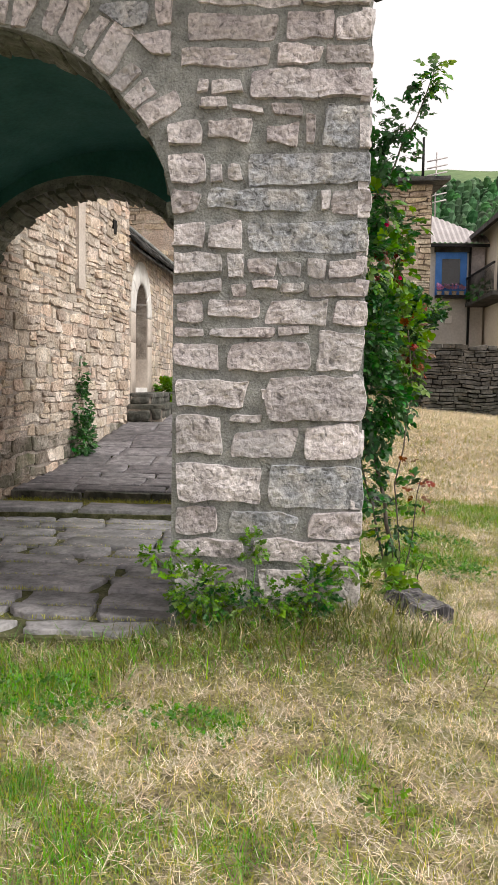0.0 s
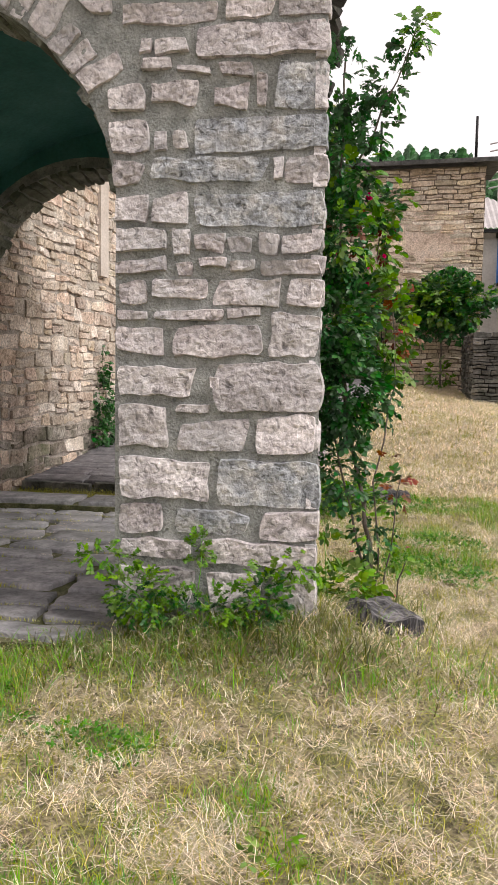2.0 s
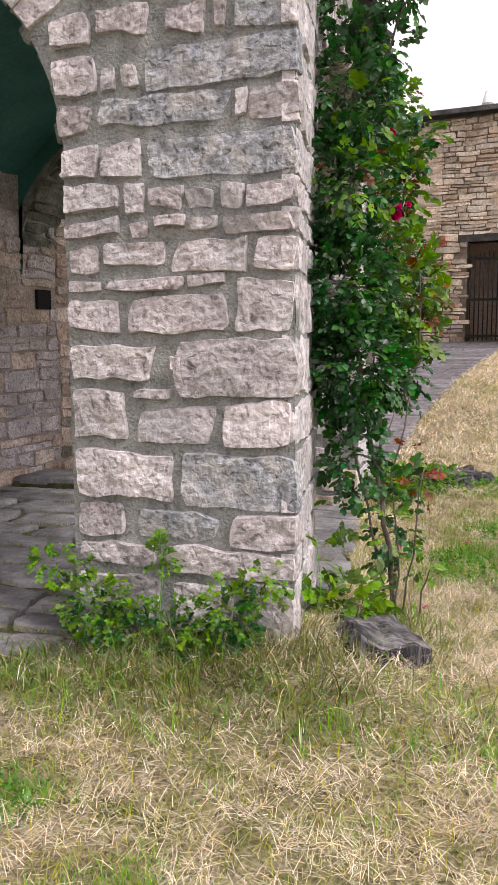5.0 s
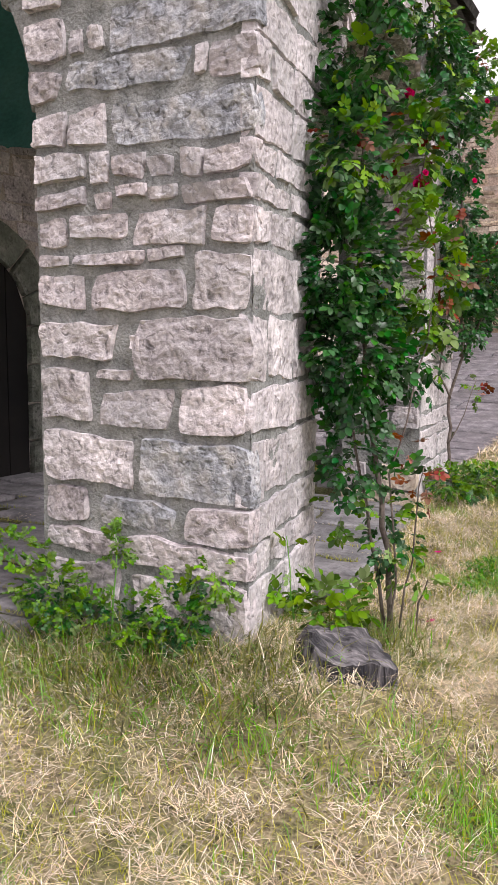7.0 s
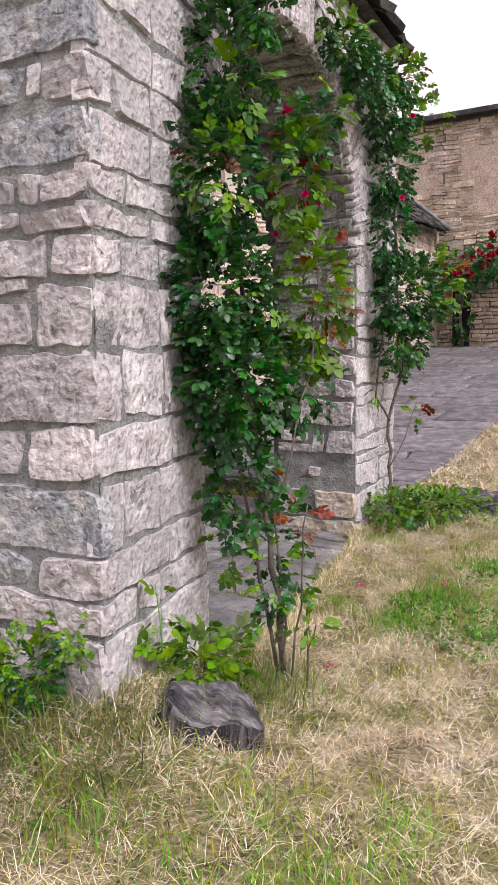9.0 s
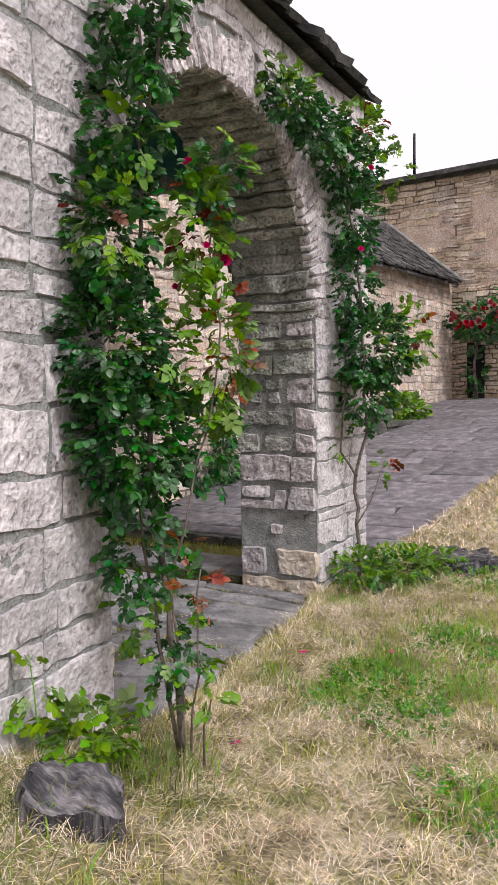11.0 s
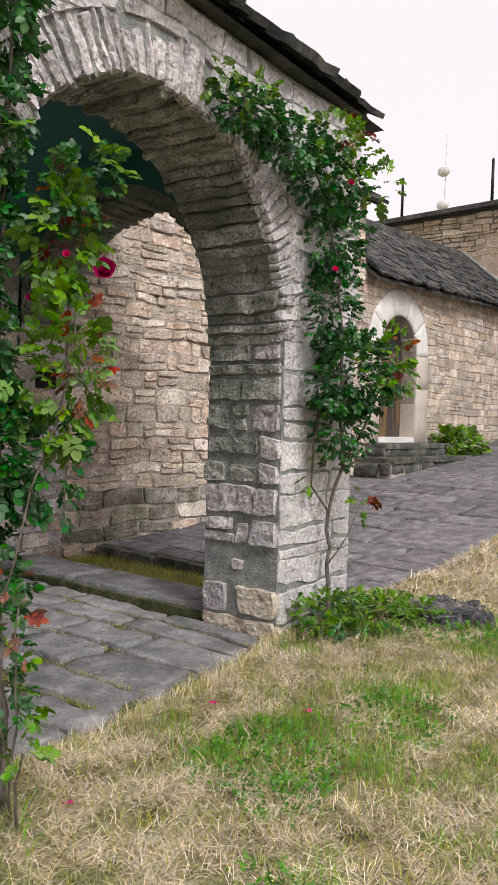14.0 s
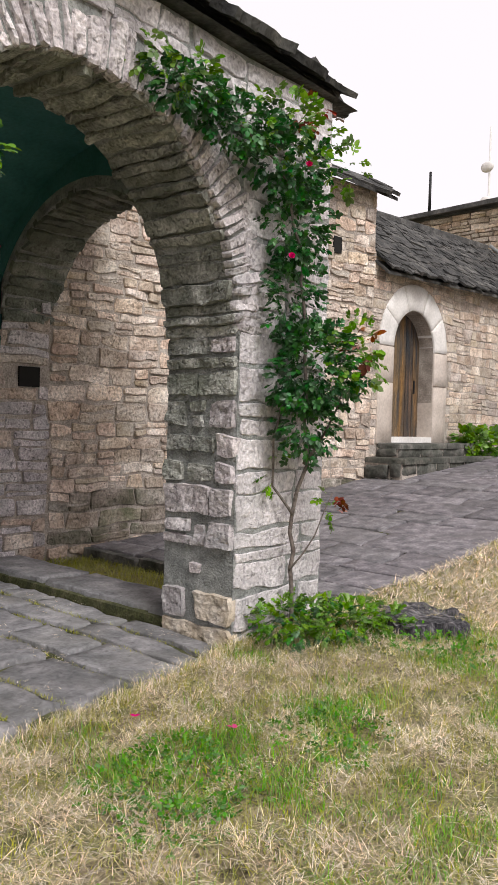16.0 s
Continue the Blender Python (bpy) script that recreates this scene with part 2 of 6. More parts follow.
M["wood_door"] = material("weathered_door_planks", [(0.03, 0.036, 0.045), (0.10, 0.07, 0.046), (0.21, 0.125, 0.065)], 3, 0.85, 0.6, 30, stretch=(4, 4, 0.5), vary=0.25, pits=0.4, pit_scale=9)
M["white_stone"] = material("whitewashed_stone", [(0.62, 0.59, 0.57), (0.74, 0.71, 0.69)], 3, 0.9, 0.2, 30, vary=0.07, fine=0.1)
M["door_stone"] = material("dressed_door_stone", [(0.47, 0.40, 0.35), (0.57, 0.50, 0.45)], 3, 0.9, 0.3, 30, vary=0.08, fine=0.12)
M["iron"] = material("dark_iron", [(0.015, 0.015, 0.017), (0.035, 0.033, 0.033)], 8, 0.6, 0.2, 60, metal=0.6)
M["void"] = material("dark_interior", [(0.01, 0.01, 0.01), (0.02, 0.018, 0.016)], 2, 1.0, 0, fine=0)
M["slate_porch"] = material("worn_porch_slate", [(0.15, 0.148, 0.153), (0.24, 0.232, 0.24), (0.36, 0.342, 0.35)], 5, 0.7, 0.6, 34, vary=0.24, stain=(0.15, 0.145, 0.13), stain_scale=1.6, stain_amount=0.5, fine=0.22, pits=0.3, pit_scale=18)
M["stone_foot"] = material("mossy_warm_limestone", [(0.15, 0.135, 0.105), (0.27, 0.235, 0.2), (0.42, 0.375, 0.33)], 5, 0.95, 0.8, 36, vary=0.25, stain=(0.09, 0.1, 0.06), stain_scale=2.4, stain_amount=0.7, fine=0.35, pits=0.45, pit_scale=24)
M["moss_joint"] = material("mossy_earth_joints", [(0.045, 0.045, 0.025), (0.09, 0.095, 0.04), (0.16, 0.145, 0.085)], 6, 1.0, 0.8, 60, fine=0.4)

# ---- building helpers ----
R = random.Random(11)
Z = Vector((0, 0, 1))


def mesh_object(name, verts, faces, mat, parent=None, label="", smooth=True):
    me = bpy.data.meshes.new(name)
    me.from_pydata(verts, [], faces)
    if smooth:
        me.shade_smooth()
    for m in (mat if isinstance(mat, (list, tuple)) else [mat]):
        me.materials.append(m)
    ob = new(name, me)
    if parent:
        ob.parent = parent
        ob.matrix_parent_inverse = Matrix.Translation(-Vector(parent.get("base", (0, 0, 0))))
    if label:
        ob["label"] = label
    return ob


def part(name, bm, mat, parent=None, label="", smooth=False):
    """One bmesh, drawn in world coordinates, as one mesh object under its thing."""
    me = bpy.data.meshes.new(name)
    bmesh.ops.recalc_face_normals(bm, faces=bm.faces[:])
    bm.to_mesh(me)
    bm.free()
    if smooth:
        me.shade_smooth()
    me.materials.append(mat)
    ob = new(name, me)
    if parent:
        ob.parent = parent
        ob.matrix_parent_inverse = Matrix.Translation(-Vector(parent.get("base", (0, 0, 0))))
    if label:
        ob["label"] = label
    return ob


def thing(name, base, label, category, group="", kind=""):
    e = new(name)
    e.location, e["base"] = base, tuple(base)
    e.empty_display_size = 0.1
    return tagged(e, label, category, group, kind)


def box(bm, x0, x1, y0, y1, z0, z1, m=None, bevel=0.0):
    """A box in bm between two corners; m turns it afterwards."""
    r = bmesh.ops.create_cube(bm, size=1)["verts"]
    for v in r:
        v.co = Vector(((x0 + x1) / 2 + v.co.x * (x1 - x0), (y0 + y1) / 2 + v.co.y * (y1 - y0), (z0 + z1) / 2 + v.co.z * (z1 - z0)))
    if bevel:
        es = {e for v in r for e in v.link_edges}
        r = bmesh.ops.bevel(bm, geom=list(es), offset=bevel, segments=2, affect="EDGES", profile=0.5)["verts"] + [v for v in r if v.is_valid]
    if m:
        for v in set(r):
            v.co = m @ v.co


def tube(points, radii, sides=6):
    """Verts and faces of a tapered tube along points."""
    vs, fs = [], []
    for i, p in enumerate(points):
        p = Vector(p)
        a = Vector(points[max(0, i - 1)])
        b = Vector(points[min(len(points) - 1, i + 1)])
        d = (b - a).normalized()
        s = d.cross(Vector((0.3, 0.9, 0.2))).normalized()
        t = d.cross(s)
        for k in range(sides):
            w = 2 * math.pi * k / sides
            vs.append(p + (s * math.cos(w) + t * math.sin(w)) * radii[i])
    for i in range(len(points) - 1):
        for k in range(sides):
            k2 = (k + 1) % sides
            fs.append((i * sides + k, i * sides + k2, (i + 1) * sides + k2, (i + 1) * sides + k))
    fs.append(tuple(range(sides))[::-1])
    fs.append(tuple((len(points) - 1) * sides + k for k in range(sides)))
    return vs, fs


def prism(bm, outline, f, d0, d1):
    """An outline (u, v) on the surface f, thickened from depth d0 to d1."""
    a = [bm.verts.new(f(u, v, d0)) for u, v in outline]
    b = [bm.verts.new(f(u, v, d1)) for u, v in outline]
    bm.faces.new(a)
    bm.faces.new(b[::-1])
    n = len(a)
    for i in range(n):
        bm.faces.new((a[i], b[i], b[(i + 1) % n], a[(i + 1) % n]))


def plane(p, q):
    """A vertical face through the plan points p and q, outward to the right of p to q: (along, height, out)."""
    p, q = Vector((*p, 0)), Vector((*q, 0))
    u = (q - p).normalized()
    n = Vector((u.y, -u.x, 0))
    return lambda a, v, d=0.0: p + u * a + Z * v + n * d


def arc_face(centre, axis, across, r):
    """The underside of an arch: (along the axis, along the arc from the right springing, towards the middle)."""
    c, ax, ac = Vector(centre), Vector(axis), Vector(across)
    return lambda a, s, d=0.0: c + ax * a + (ac * math.cos(s / r) + Z * math.sin(s / r)) * (r - d)


def ring_face(centre, across, out, r):
    """The front of an arch's ring: (along the arc, outward from the edge, out)."""
    c, ac, n = Vector(centre), Vector(across), Vector(out)
    return lambda s, h, d=0.0: c + (ac * math.cos(s / r) + Z * math.sin(s / r)) * (r + h) + n * d


def stone_geometry(f, u0, u1, v0, v1, proud, nu, nv, rough, rnd, push=None, joint=0.008, depth=0.05, wave=0.0, worn=0.15, sink=0.0):
    """A hewn block on the face f: broken outline, narrow worn arris, uneven front."""
    seed = Vector((rnd.random() * 50, rnd.random() * 50, rnd.random() * 50))
    w_, h_ = u1 - u0, v1 - v0
    j = min(joint * 1.6, 0.14 * w_, 0.14 * h_)
    corner = [[rnd.choice((0.15, 0.35, 0.6, 1.0, 1.9)) * j * rnd.uniform(0.6, 1.2) for _ in range(2)] for _ in range(4)]
    tilt_u, tilt_v = rnd.uniform(-1, 1) * rough * 0.8, rnd.uniform(-1, 1) * rough * 0.8
    worn_u, worn_v = rnd.uniform(0.03, 0.3) * worn, rnd.uniform(0.03, 0.26) * worn
    nu, nv = nu + 2, nv + 2
    eu, ev = min(0.2, 0.007 / w_), min(0.2, 0.007 / h_)
    su = [0.0, eu] + [eu + (1 - 2 * eu) * i / (nu - 2) for i in range(1, nu - 2)] + [1 - eu, 1.0]
    sv = [0.0, ev] + [ev + (1 - 2 * ev) * i / (nv - 2) for i in range(1, nv - 2)] + [1 - ev, 1.0]
    vs, fs = [], []
    for b, t in enumerate(sv):
        for a, s in enumerate(su):
            lo, hi = corner[0][0] * (1 - t) + corner[2][0] * t, corner[1][0] * (1 - t) + corner[3][0] * t
            bo, to = corner[0][1] * (1 - s) + corner[1][1] * s, corner[2][1] * (1 - s) + corner[3][1] * s
            edge = a in (0, nu) or b in (0, nv)
            p = Vector((s * w_, t * h_, 0))
            nz = noise.noise_vector(seed + p * 7)
            su_, tv_ = 2 * s - 1, 2 * t - 1
            s2 = 0.5 + 0.5 * su_ * math.sqrt(1 - worn_u * tv_ ** 4)
            t2 = 0.5 + 0.5 * tv_ * math.sqrt(1 - worn_v * su_ ** 4)
            u = u0 + lo + s2 * (w_ - lo - hi) + nz.x * 1.1 * j
            v = v0 + bo + t2 * (h_ - bo - to) + nz.y * 1.2 * j
            n2 = noise.noise(seed + p * 21) + 0.5 * noise.noise(seed + p * 44)
            chip = max(0.0, noise.noise(seed + p * 13 + Vector((5, 5, 5))) - 0.25)
            facet = abs(noise.noise(seed + p * 5 + Vector((9, 2, 4))))
            ledge = abs(noise.noise(seed + Vector((p.x * 5, p.y * 19 + 0.6 * nz.x, 3))))
            d = proud + rough * (nz.z * 0.5 + n2 * 0.4 - chip * 1.3 - facet * 0.7 + 0.5 * min(ledge, 0.3)) + tilt_u * (s - 0.5) + tilt_v * (t - 0.5)
            if edge:
                d = -sink if sink else max(0.001, min(d - 0.006, proud * 0.6))
            else:
                d = max(d, 0.45 * proud, 0.003)
            if wave:
                v += wave * noise.noise(Vector((u * 1.7, v * 1.3, 6.5))) + 0.4 * wave * noise.noise(Vector((u * 5, v * 4, 1.5)))
                u += 0.8 * wave * noise.noise(Vector((u * 2.3, v * 3.1, 9.5)))
            if push:
                u, v = push(u, v)
            vs.append(f(u, v, d))
    w = nu + 1
    for b in range(nv):
        for a in range(nu):
            fs.append((b * w + a, b * w + a + 1, (b + 1) * w + a + 1, (b + 1) * w + a))
    rim = [a for a in range(w)] + [b * w + nu for b in range(1, nv + 1)] + [nv * w + a for a in range(nu - 1, -1, -1)] + [b * w for b in range(nv - 1, 0, -1)]
    back = len(vs)
    uc, vc = (u0 + u1) / 2, (v0 + v1) / 2
    base = f(uc, vc, 0) - f(uc, vc, depth)
    vs += [vs[i] + base for i in rim]
    n = len(rim)
    fs += [(rim[(i + 1) % n], rim[i], back + i, back + (i + 1) % n) for i in range(n)]
    return vs, fs


def lay(parent, f, courses, mat, proud=(0.012, 0.03), rough=0.012, cell=0.09, joint=0.008, skip=None, push=None, limit=300, keep=None, rest=None, seed=1, name="stone", most=6, special=None, wave=0.0, split=0.0, smooth=True, worn=0.5, sink=0.0):
    """Courses of stones on the face f: those that keep() names are parts, up to limit; the rest is joined."""
    rnd = random.Random(seed)
    av, af, made = [], [], 0
    for v0, v1, cuts in courses:
        pieces = []
        for u0, u1 in zip(cuts, cuts[1:]):
            if rnd.random() < split and v1 - v0 > 0.11:
                k = v0 + (v1 - v0) * rnd.uniform(0.35, 0.65)
                pieces += [(u0, u1, v0, k), (u0, u1, k, v1)]
            else:
                pieces.append((u0, u1, v0, v1))
        for u0, u1, v0_, v1_ in pieces:
            uc, vc = (u0 + u1) / 2, (v0_ + v1_) / 2
            if skip and skip(uc, vc):
                continue
            nu, nv = max(2, min(most, round((u1 - u0) / cell))), max(2, min(most - 1, round((v1_ - v0_) / cell)))
            vs, fs = stone_geometry(f, u0, u1, v0_, v1_, rnd.uniform(*proud), nu, nv, rough, rnd, push, joint, wave=wave, worn=worn, sink=sink)
            if made < limit and (keep is None or keep(uc, vc)):
                mt = mat
                if callable(special):
                    mt = special(uc, vc) or mat
                elif special and rnd.random() < special[1]:
                    mt = special[0]
                mesh_object(name, vs, fs, mt, parent, smooth=smooth)
                made += 1
            else:
                k = len(av)
                av += vs
                af += [tuple(i + k for i in q) for q in fs]
    if av:
        tagged(mesh_object("stonework", av, af, rest or mat, parent, smooth=smooth), kind="stuff")


def mortar_bed(parent, f, u0, u1, v0, v1, mat, low, high, inside=None, cell=0.018):
    """A lumpy skin of mortar on the face f, in which the stones lie."""
    nu, nv = round((u1 - u0) / cell), round((v1 - v0) / cell)
    vs, fs = [], []
    for b in range(nv + 1):
        for a in range(nu + 1):
            u, v = u0 + (u1 - u0) * a / nu, v0 + (v1 - v0) * b / nv
            k = 0.5 + 0.6 * noise.noise(Vector((u * 5, v * 6, 3.3))) + 0.35 * noise.noise(Vector((u * 19, v * 23, 8.1))) + 0.2 * noise.noise(Vector((u * 47, v * 47, 1.1)))
            vs.append(f(u, v, low + (high - low) * k))
    for b in range(nv):
        for a in range(nu):
            if inside is None or inside(u0 + (u1 - u0) * (a + 0.5) / nu, v0 + (v1 - v0) * (b + 0.5) / nv):
                i = b * (nu + 1) + a
                fs.append((i, i + 1, i + nu + 2, i + nu + 1))
    tagged(mesh_object("mortar_bed", vs, fs, mat, parent), kind="stuff")


def random_courses(u0, u1, v0, v1, h, w, seed, wavy=0.0):
    rnd = random.Random(seed)
    out, v = [], v0
    while v < v1 - 0.03:
        t = min(v + rnd.uniform(*h), v1)
        if v1 - t < h[0] * 0.6:
            t = v1
        cuts, u = [u0], u0
        while u < u1 - 0.02:
            u = min(u + rnd.uniform(*w) * (0.75 + 0.5 * (t - v) / h[1]), u1)
            if u1 - u < w[0] * 0.6:
                u = u1
            cuts.append(u)
        out.append((v, t, cuts))
        v = t
    return out


# ---- the lie of the land ----
RISE_Y = (-60, -10, 0, 3, 5, 7, 8.4, 9.5, 11, 14.5, 21, 30, 80, 400)
RISE_Z = (-1.2, -0.3, -0.05, 0.0, 0.06, 0.09, 0.14, 0.24, 0.36, 0.90, 1.52, 2.0, 2.6, 6.0)


def edge_x(y):
    """The path's edge towards the lawn."""
    return float(np.interp(y, (4.4, 6.3, 7.2, 8.3, 9.4, 11.5, 13.6, 21), (0.30, 0.24, 0.12, -0.06, -0.06, 0.0, 0.2, 1.05)))


def church_x(y):
    return -3.5 + 0.1 * (y - 9.8) if y < 14.35 else -3.05


def terrain(x, y):
    z = float(np.interp(y, RISE_Y, RISE_Z))
    z -= 0.10 * max(0.0, min(x, 12.0) - 0.4) * min(1.0, max(0.0, (y - 9.0) / 11.0))
    return z + 0.24 * math.exp(-((x - 0.05) / 0.9) ** 2 - ((y - 4.85) / 0.6) ** 2)


def land(x, y):
    z = terrain(x, y)
    if church_x(y) - 1 < x < edge_x(y) - 0.12 and 4.65 < y < 21.2:
        z -= 0.12
    else:
        z += 0.02 * noise.noise(Vector((x * 0.8, y * 0.8, 4))) + 0.008 * noise.noise(Vector((x * 4, y * 4, 9)))
    return z


def ground_sheet():
    near = [i * 0.16 for i in range(-30, 40)]
    far = [7, 8, 9.5, 11, 13, 16, 20, 26, 35, 50, 80, 130, 220, 400]
    xs = [-v for v in far[::-1]] + near + far
    ys = [-400, -200, -100, -50, -25, -12, -6, -3, -1.5] + [i * 0.16 for i in range(-4, 76)] + [12.5, 13.2, 14, 15, 16, 17, 18, 19, 20, 21, 22, 24, 27, 31, 37, 45, 60, 85, 130, 220, 400]
    vs = [(x, y, land(x, y)) for y in ys for x in xs]
    w = len(xs)
    fs = [(b * w + a, b * w + a + 1, (b + 1) * w + a + 1, (b + 1) * w + a) for b in range(len(ys) - 1) for a in range(w - 1)]
    return tagged(mesh_object("ground", vs, fs, M["ground"]), "mown dry meadow with yellow hay and green patches", "lawn", kind="structure")


ground = ground_sheet()

# ---- the porch ----
TOP = 4.0
SOUTH_Y = 4.79
CORNER = (0.28, SOUTH_Y)
E1, E2, E3 = (0.135, 5.75), (-0.09, 8.34), (-0.106, 9.30)
south = plane((0, SOUTH_Y), (1, SOUTH_Y))              # along = x, out = -y
east_pillar = plane(CORNER, E1)
east_arch = plane(E1, E2)
east_far = plane(E2, E3)
jamb_far = plane((-0.745, 8.325), (-0.09, 8.338))
LP = (Vector(E1) - Vector(CORNER)).length
LA = (Vector(E2) - Vector(E1)).length
SC, SR = (-1.98, 2.36), 1.19                           # south arch
EC, ER = (LA / 2, 2.2), LA / 2 - 0.005                # east arch, along east_arch
NC, NR = (-2.31, 2.26), 1.34                            # north arch


def arch_outline(c, r, left, right, bottom, top, steps=28):
    """A wall with a round-headed opening that reaches its foot."""
    pts = [(left, bottom), (c[0] - r, bottom)]
    pts += [(c[0] - r * math.cos(math.pi * i / steps), c[1] + r * math.sin(math.pi * i / steps)) for i in range(steps + 1)]
    return pts + [(c[0] + r, bottom), (right, bottom), (right, top), (left, top)]


def ring_push(c, r):
    def push(u, v):
        d = Vector((u - c[0], v - c[1]))
        if v > c[1] - 0.02 and d.length < r:
            d = d.normalized() * r
            return c[0] + d.x, c[1] + d.y
        return u, v
    return push


# south wall with its arch and the corner pillar
bm = bmesh.new()
prism(bm, arch_outline(SC, SR, -4.1, 0.1, -0.3, TOP), south, 0.0, -0.42)
wall_south = tagged(part("wall_porch_south", bm, M["mortar"]), "grey rubble stone porch wall with a round arch", "wall", kind="structure")
bm = bmesh.new()
prism(bm, [(0.267, 4.80), (0.128, 5.75), (-0.6, 5.75), (-0.6, 4.80)], lambda u, v, d: Vector((u, v, d)), -0.3, TOP)
prism(bm, [(0, EC[1])] + [(EC[0] - ER * math.cos(math.pi * i / 28), EC[1] + ER * math.sin(math.pi * i / 28)) for i in range(29)] + [(LA, EC[1]), (LA, TOP), (0, TOP)], east_arch, 0.0, -0.65)
prism(bm, [(0, -0.3), (0.96, -0.3), (0.96, TOP), (0, TOP)], east_far, 0.0, -0.65)
wall_east = tagged(part("wall_porch_east", bm, M["mortar"]), "grey rubble stone porch wall with a round side arch", "wall", kind="structure")
bm = bmesh.new()
north = plane((0, 9.30), (-1, 9.30))                   # along = -x, out = +y
prism(bm, arch_outline((-NC[0], NC[1]), NR, 0.75, 3.8, -0.3, TOP), north, 0.0, -0.62)
wall_north = tagged(part("wall_porch_north", bm, M["mortar"]), "grey stone porch wall with a round arch to the lane", "wall", kind="structure")

# the corner pillar's stones: bed heights and joints as they lie
STONES_FOOT = [
    (-0.74, -0.52, 0.16, 0.28), (-0.79, -0.34, 0.31, 0.53), (-0.31, 0.01, 0.24, 0.52), (0.03, 0.302, 0.10, 0.535), (-0.79, -0.36, 0.54, 0.68), (-0.32, 0.302, 0.535, 0.68),
    (-0.79, -0.52, 0.69, 0.86), (-0.49, -0.05, 0.69, 0.86), (-0.03, 0.302, 0.68, 0.85), (-0.79, -0.27, 0.88, 1.12), (-0.24, 0.302, 0.86, 1.12),
    (-0.79, -0.49, 1.13, 1.38), (-0.47, -0.05, 1.14, 1.33), (-0.04, 0.302, 1.13, 1.34), (-0.47, -0.28, 1.34, 1.40),
]
STONES_BODY = [
    (-0.79, -0.34, 1.41, 1.60), (-0.31, -0.22, 1.45, 1.54), (-0.26, 0.302, 1.34, 1.62), (-0.80, -0.52, 1.62, 1.79), (-0.50, 0.0, 1.62, 1.80), (0.0, 0.302, 1.62, 1.87),
    (-0.80, -0.60, 1.80, 1.87), (-0.60, -0.21, 1.81, 1.88), (-0.21, -0.02, 1.82, 1.89), (-0.80, -0.61, 1.88, 2.03), (-0.61, -0.29, 1.90, 2.03), (-0.28, 0.09, 1.88, 2.04), (0.09, 0.302, 1.88, 2.04),
    (-0.80, -0.50, 2.04, 2.15), (-0.49, -0.38, 2.03, 2.11), (-0.37, -0.20, 2.06, 2.14), (-0.20, -0.04, 2.05, 2.13), (-0.04, 0.302, 2.04, 2.15),
]
STONES_HEAD = [
    (-0.80, -0.51, 2.17, 2.30), (-0.51, -0.38, 2.12, 2.29), (-0.38, -0.21, 2.15, 2.27), (-0.21, -0.06, 2.15, 2.25), (-0.06, 0.07, 2.14, 2.26), (0.07, 0.302, 2.15, 2.28),
    (-0.81, -0.61, 2.31, 2.46), (-0.60, -0.40, 2.30, 2.47), (-0.39, 0.305, 2.28, 2.48), (-0.81, -0.63, 2.50, 2.65), (-0.62, 0.01, 2.50, 2.65), (0.01, 0.08, 2.51, 2.65), (0.08, 0.305, 2.49, 2.65),
    (-0.83, -0.61, 2.66, 2.84), (-0.60, -0.51, 2.66, 2.78), (-0.51, -0.40, 2.66, 2.80), (-0.39, 0.305, 2.65, 2.84),
]
STONES_TOP = [
    (-0.84, -0.63, 2.87, 3.02), (-0.62, -0.36, 2.87, 3.03), (-0.31, -0.07, 2.86, 3.01), (-0.07, 0.0, 2.88, 3.05), (0.02, 0.305, 2.85, 3.10), (-0.67, -0.49, 3.05, 3.14), (-0.48, -0.29, 3.04, 3.10), (-0.27, -0.07, 3.02, 3.10),
    (-0.68, -0.61, 3.15, 3.24), (-0.60, -0.40, 3.13, 3.24), (-0.39, 0.305, 3.11, 3.29), (-0.78, -0.25, 3.29, 3.42), (-0.24, 0.03, 3.29, 3.42), (0.03, 0.305, 3.30, 3.42),
    (-0.74, -0.2, 3.43, 3.6), (-0.2, 0.08, 3.43, 3.6), (0.08, 0.305, 3.43, 3.6), (-0.7, -0.1, 3.61, 3.78), (-0.1, 0.305, 3.61, 3.78), (-0.8, -0.4, 3.79, 3.99), (-0.4, 0.305, 3.79, 3.99),
]
CORNER_BEDS = (0.1, 0.54, 0.69, 0.86, 1.13, 1.34, 1.62, 1.88, 2.04, 2.15, 2.28, 2.48, 2.65, 2.84, 3.10, 3.29, 3.43, 3.61, 3.78, 3.99)
RING = 0.27


def pillar_stone(u, v):
    """The blue-grey and the ochre blocks among the pale ones."""
    if (u > -0.4 and (2.28 < v < 2.48 or 2.65 < v < 2.84)) or (-0.62 < u < 0 and 2.52 < v < 2.62) or (-0.3 < u and 0.9 < v < 1.1) or (-0.4 < u < -0.1 and 0.7 < v < 0.85) or (v > 2.9 and 0.1 < u and v < 3.05):
        return M["stone_blue"]
    if u < -0.55 and v < 0.25:
        return M["stone_ochre"]
    return None


def over_arch(u, v):
    return v < SC[1] or math.hypot(u - SC[0], v - SC[1]) > SR + 0.01


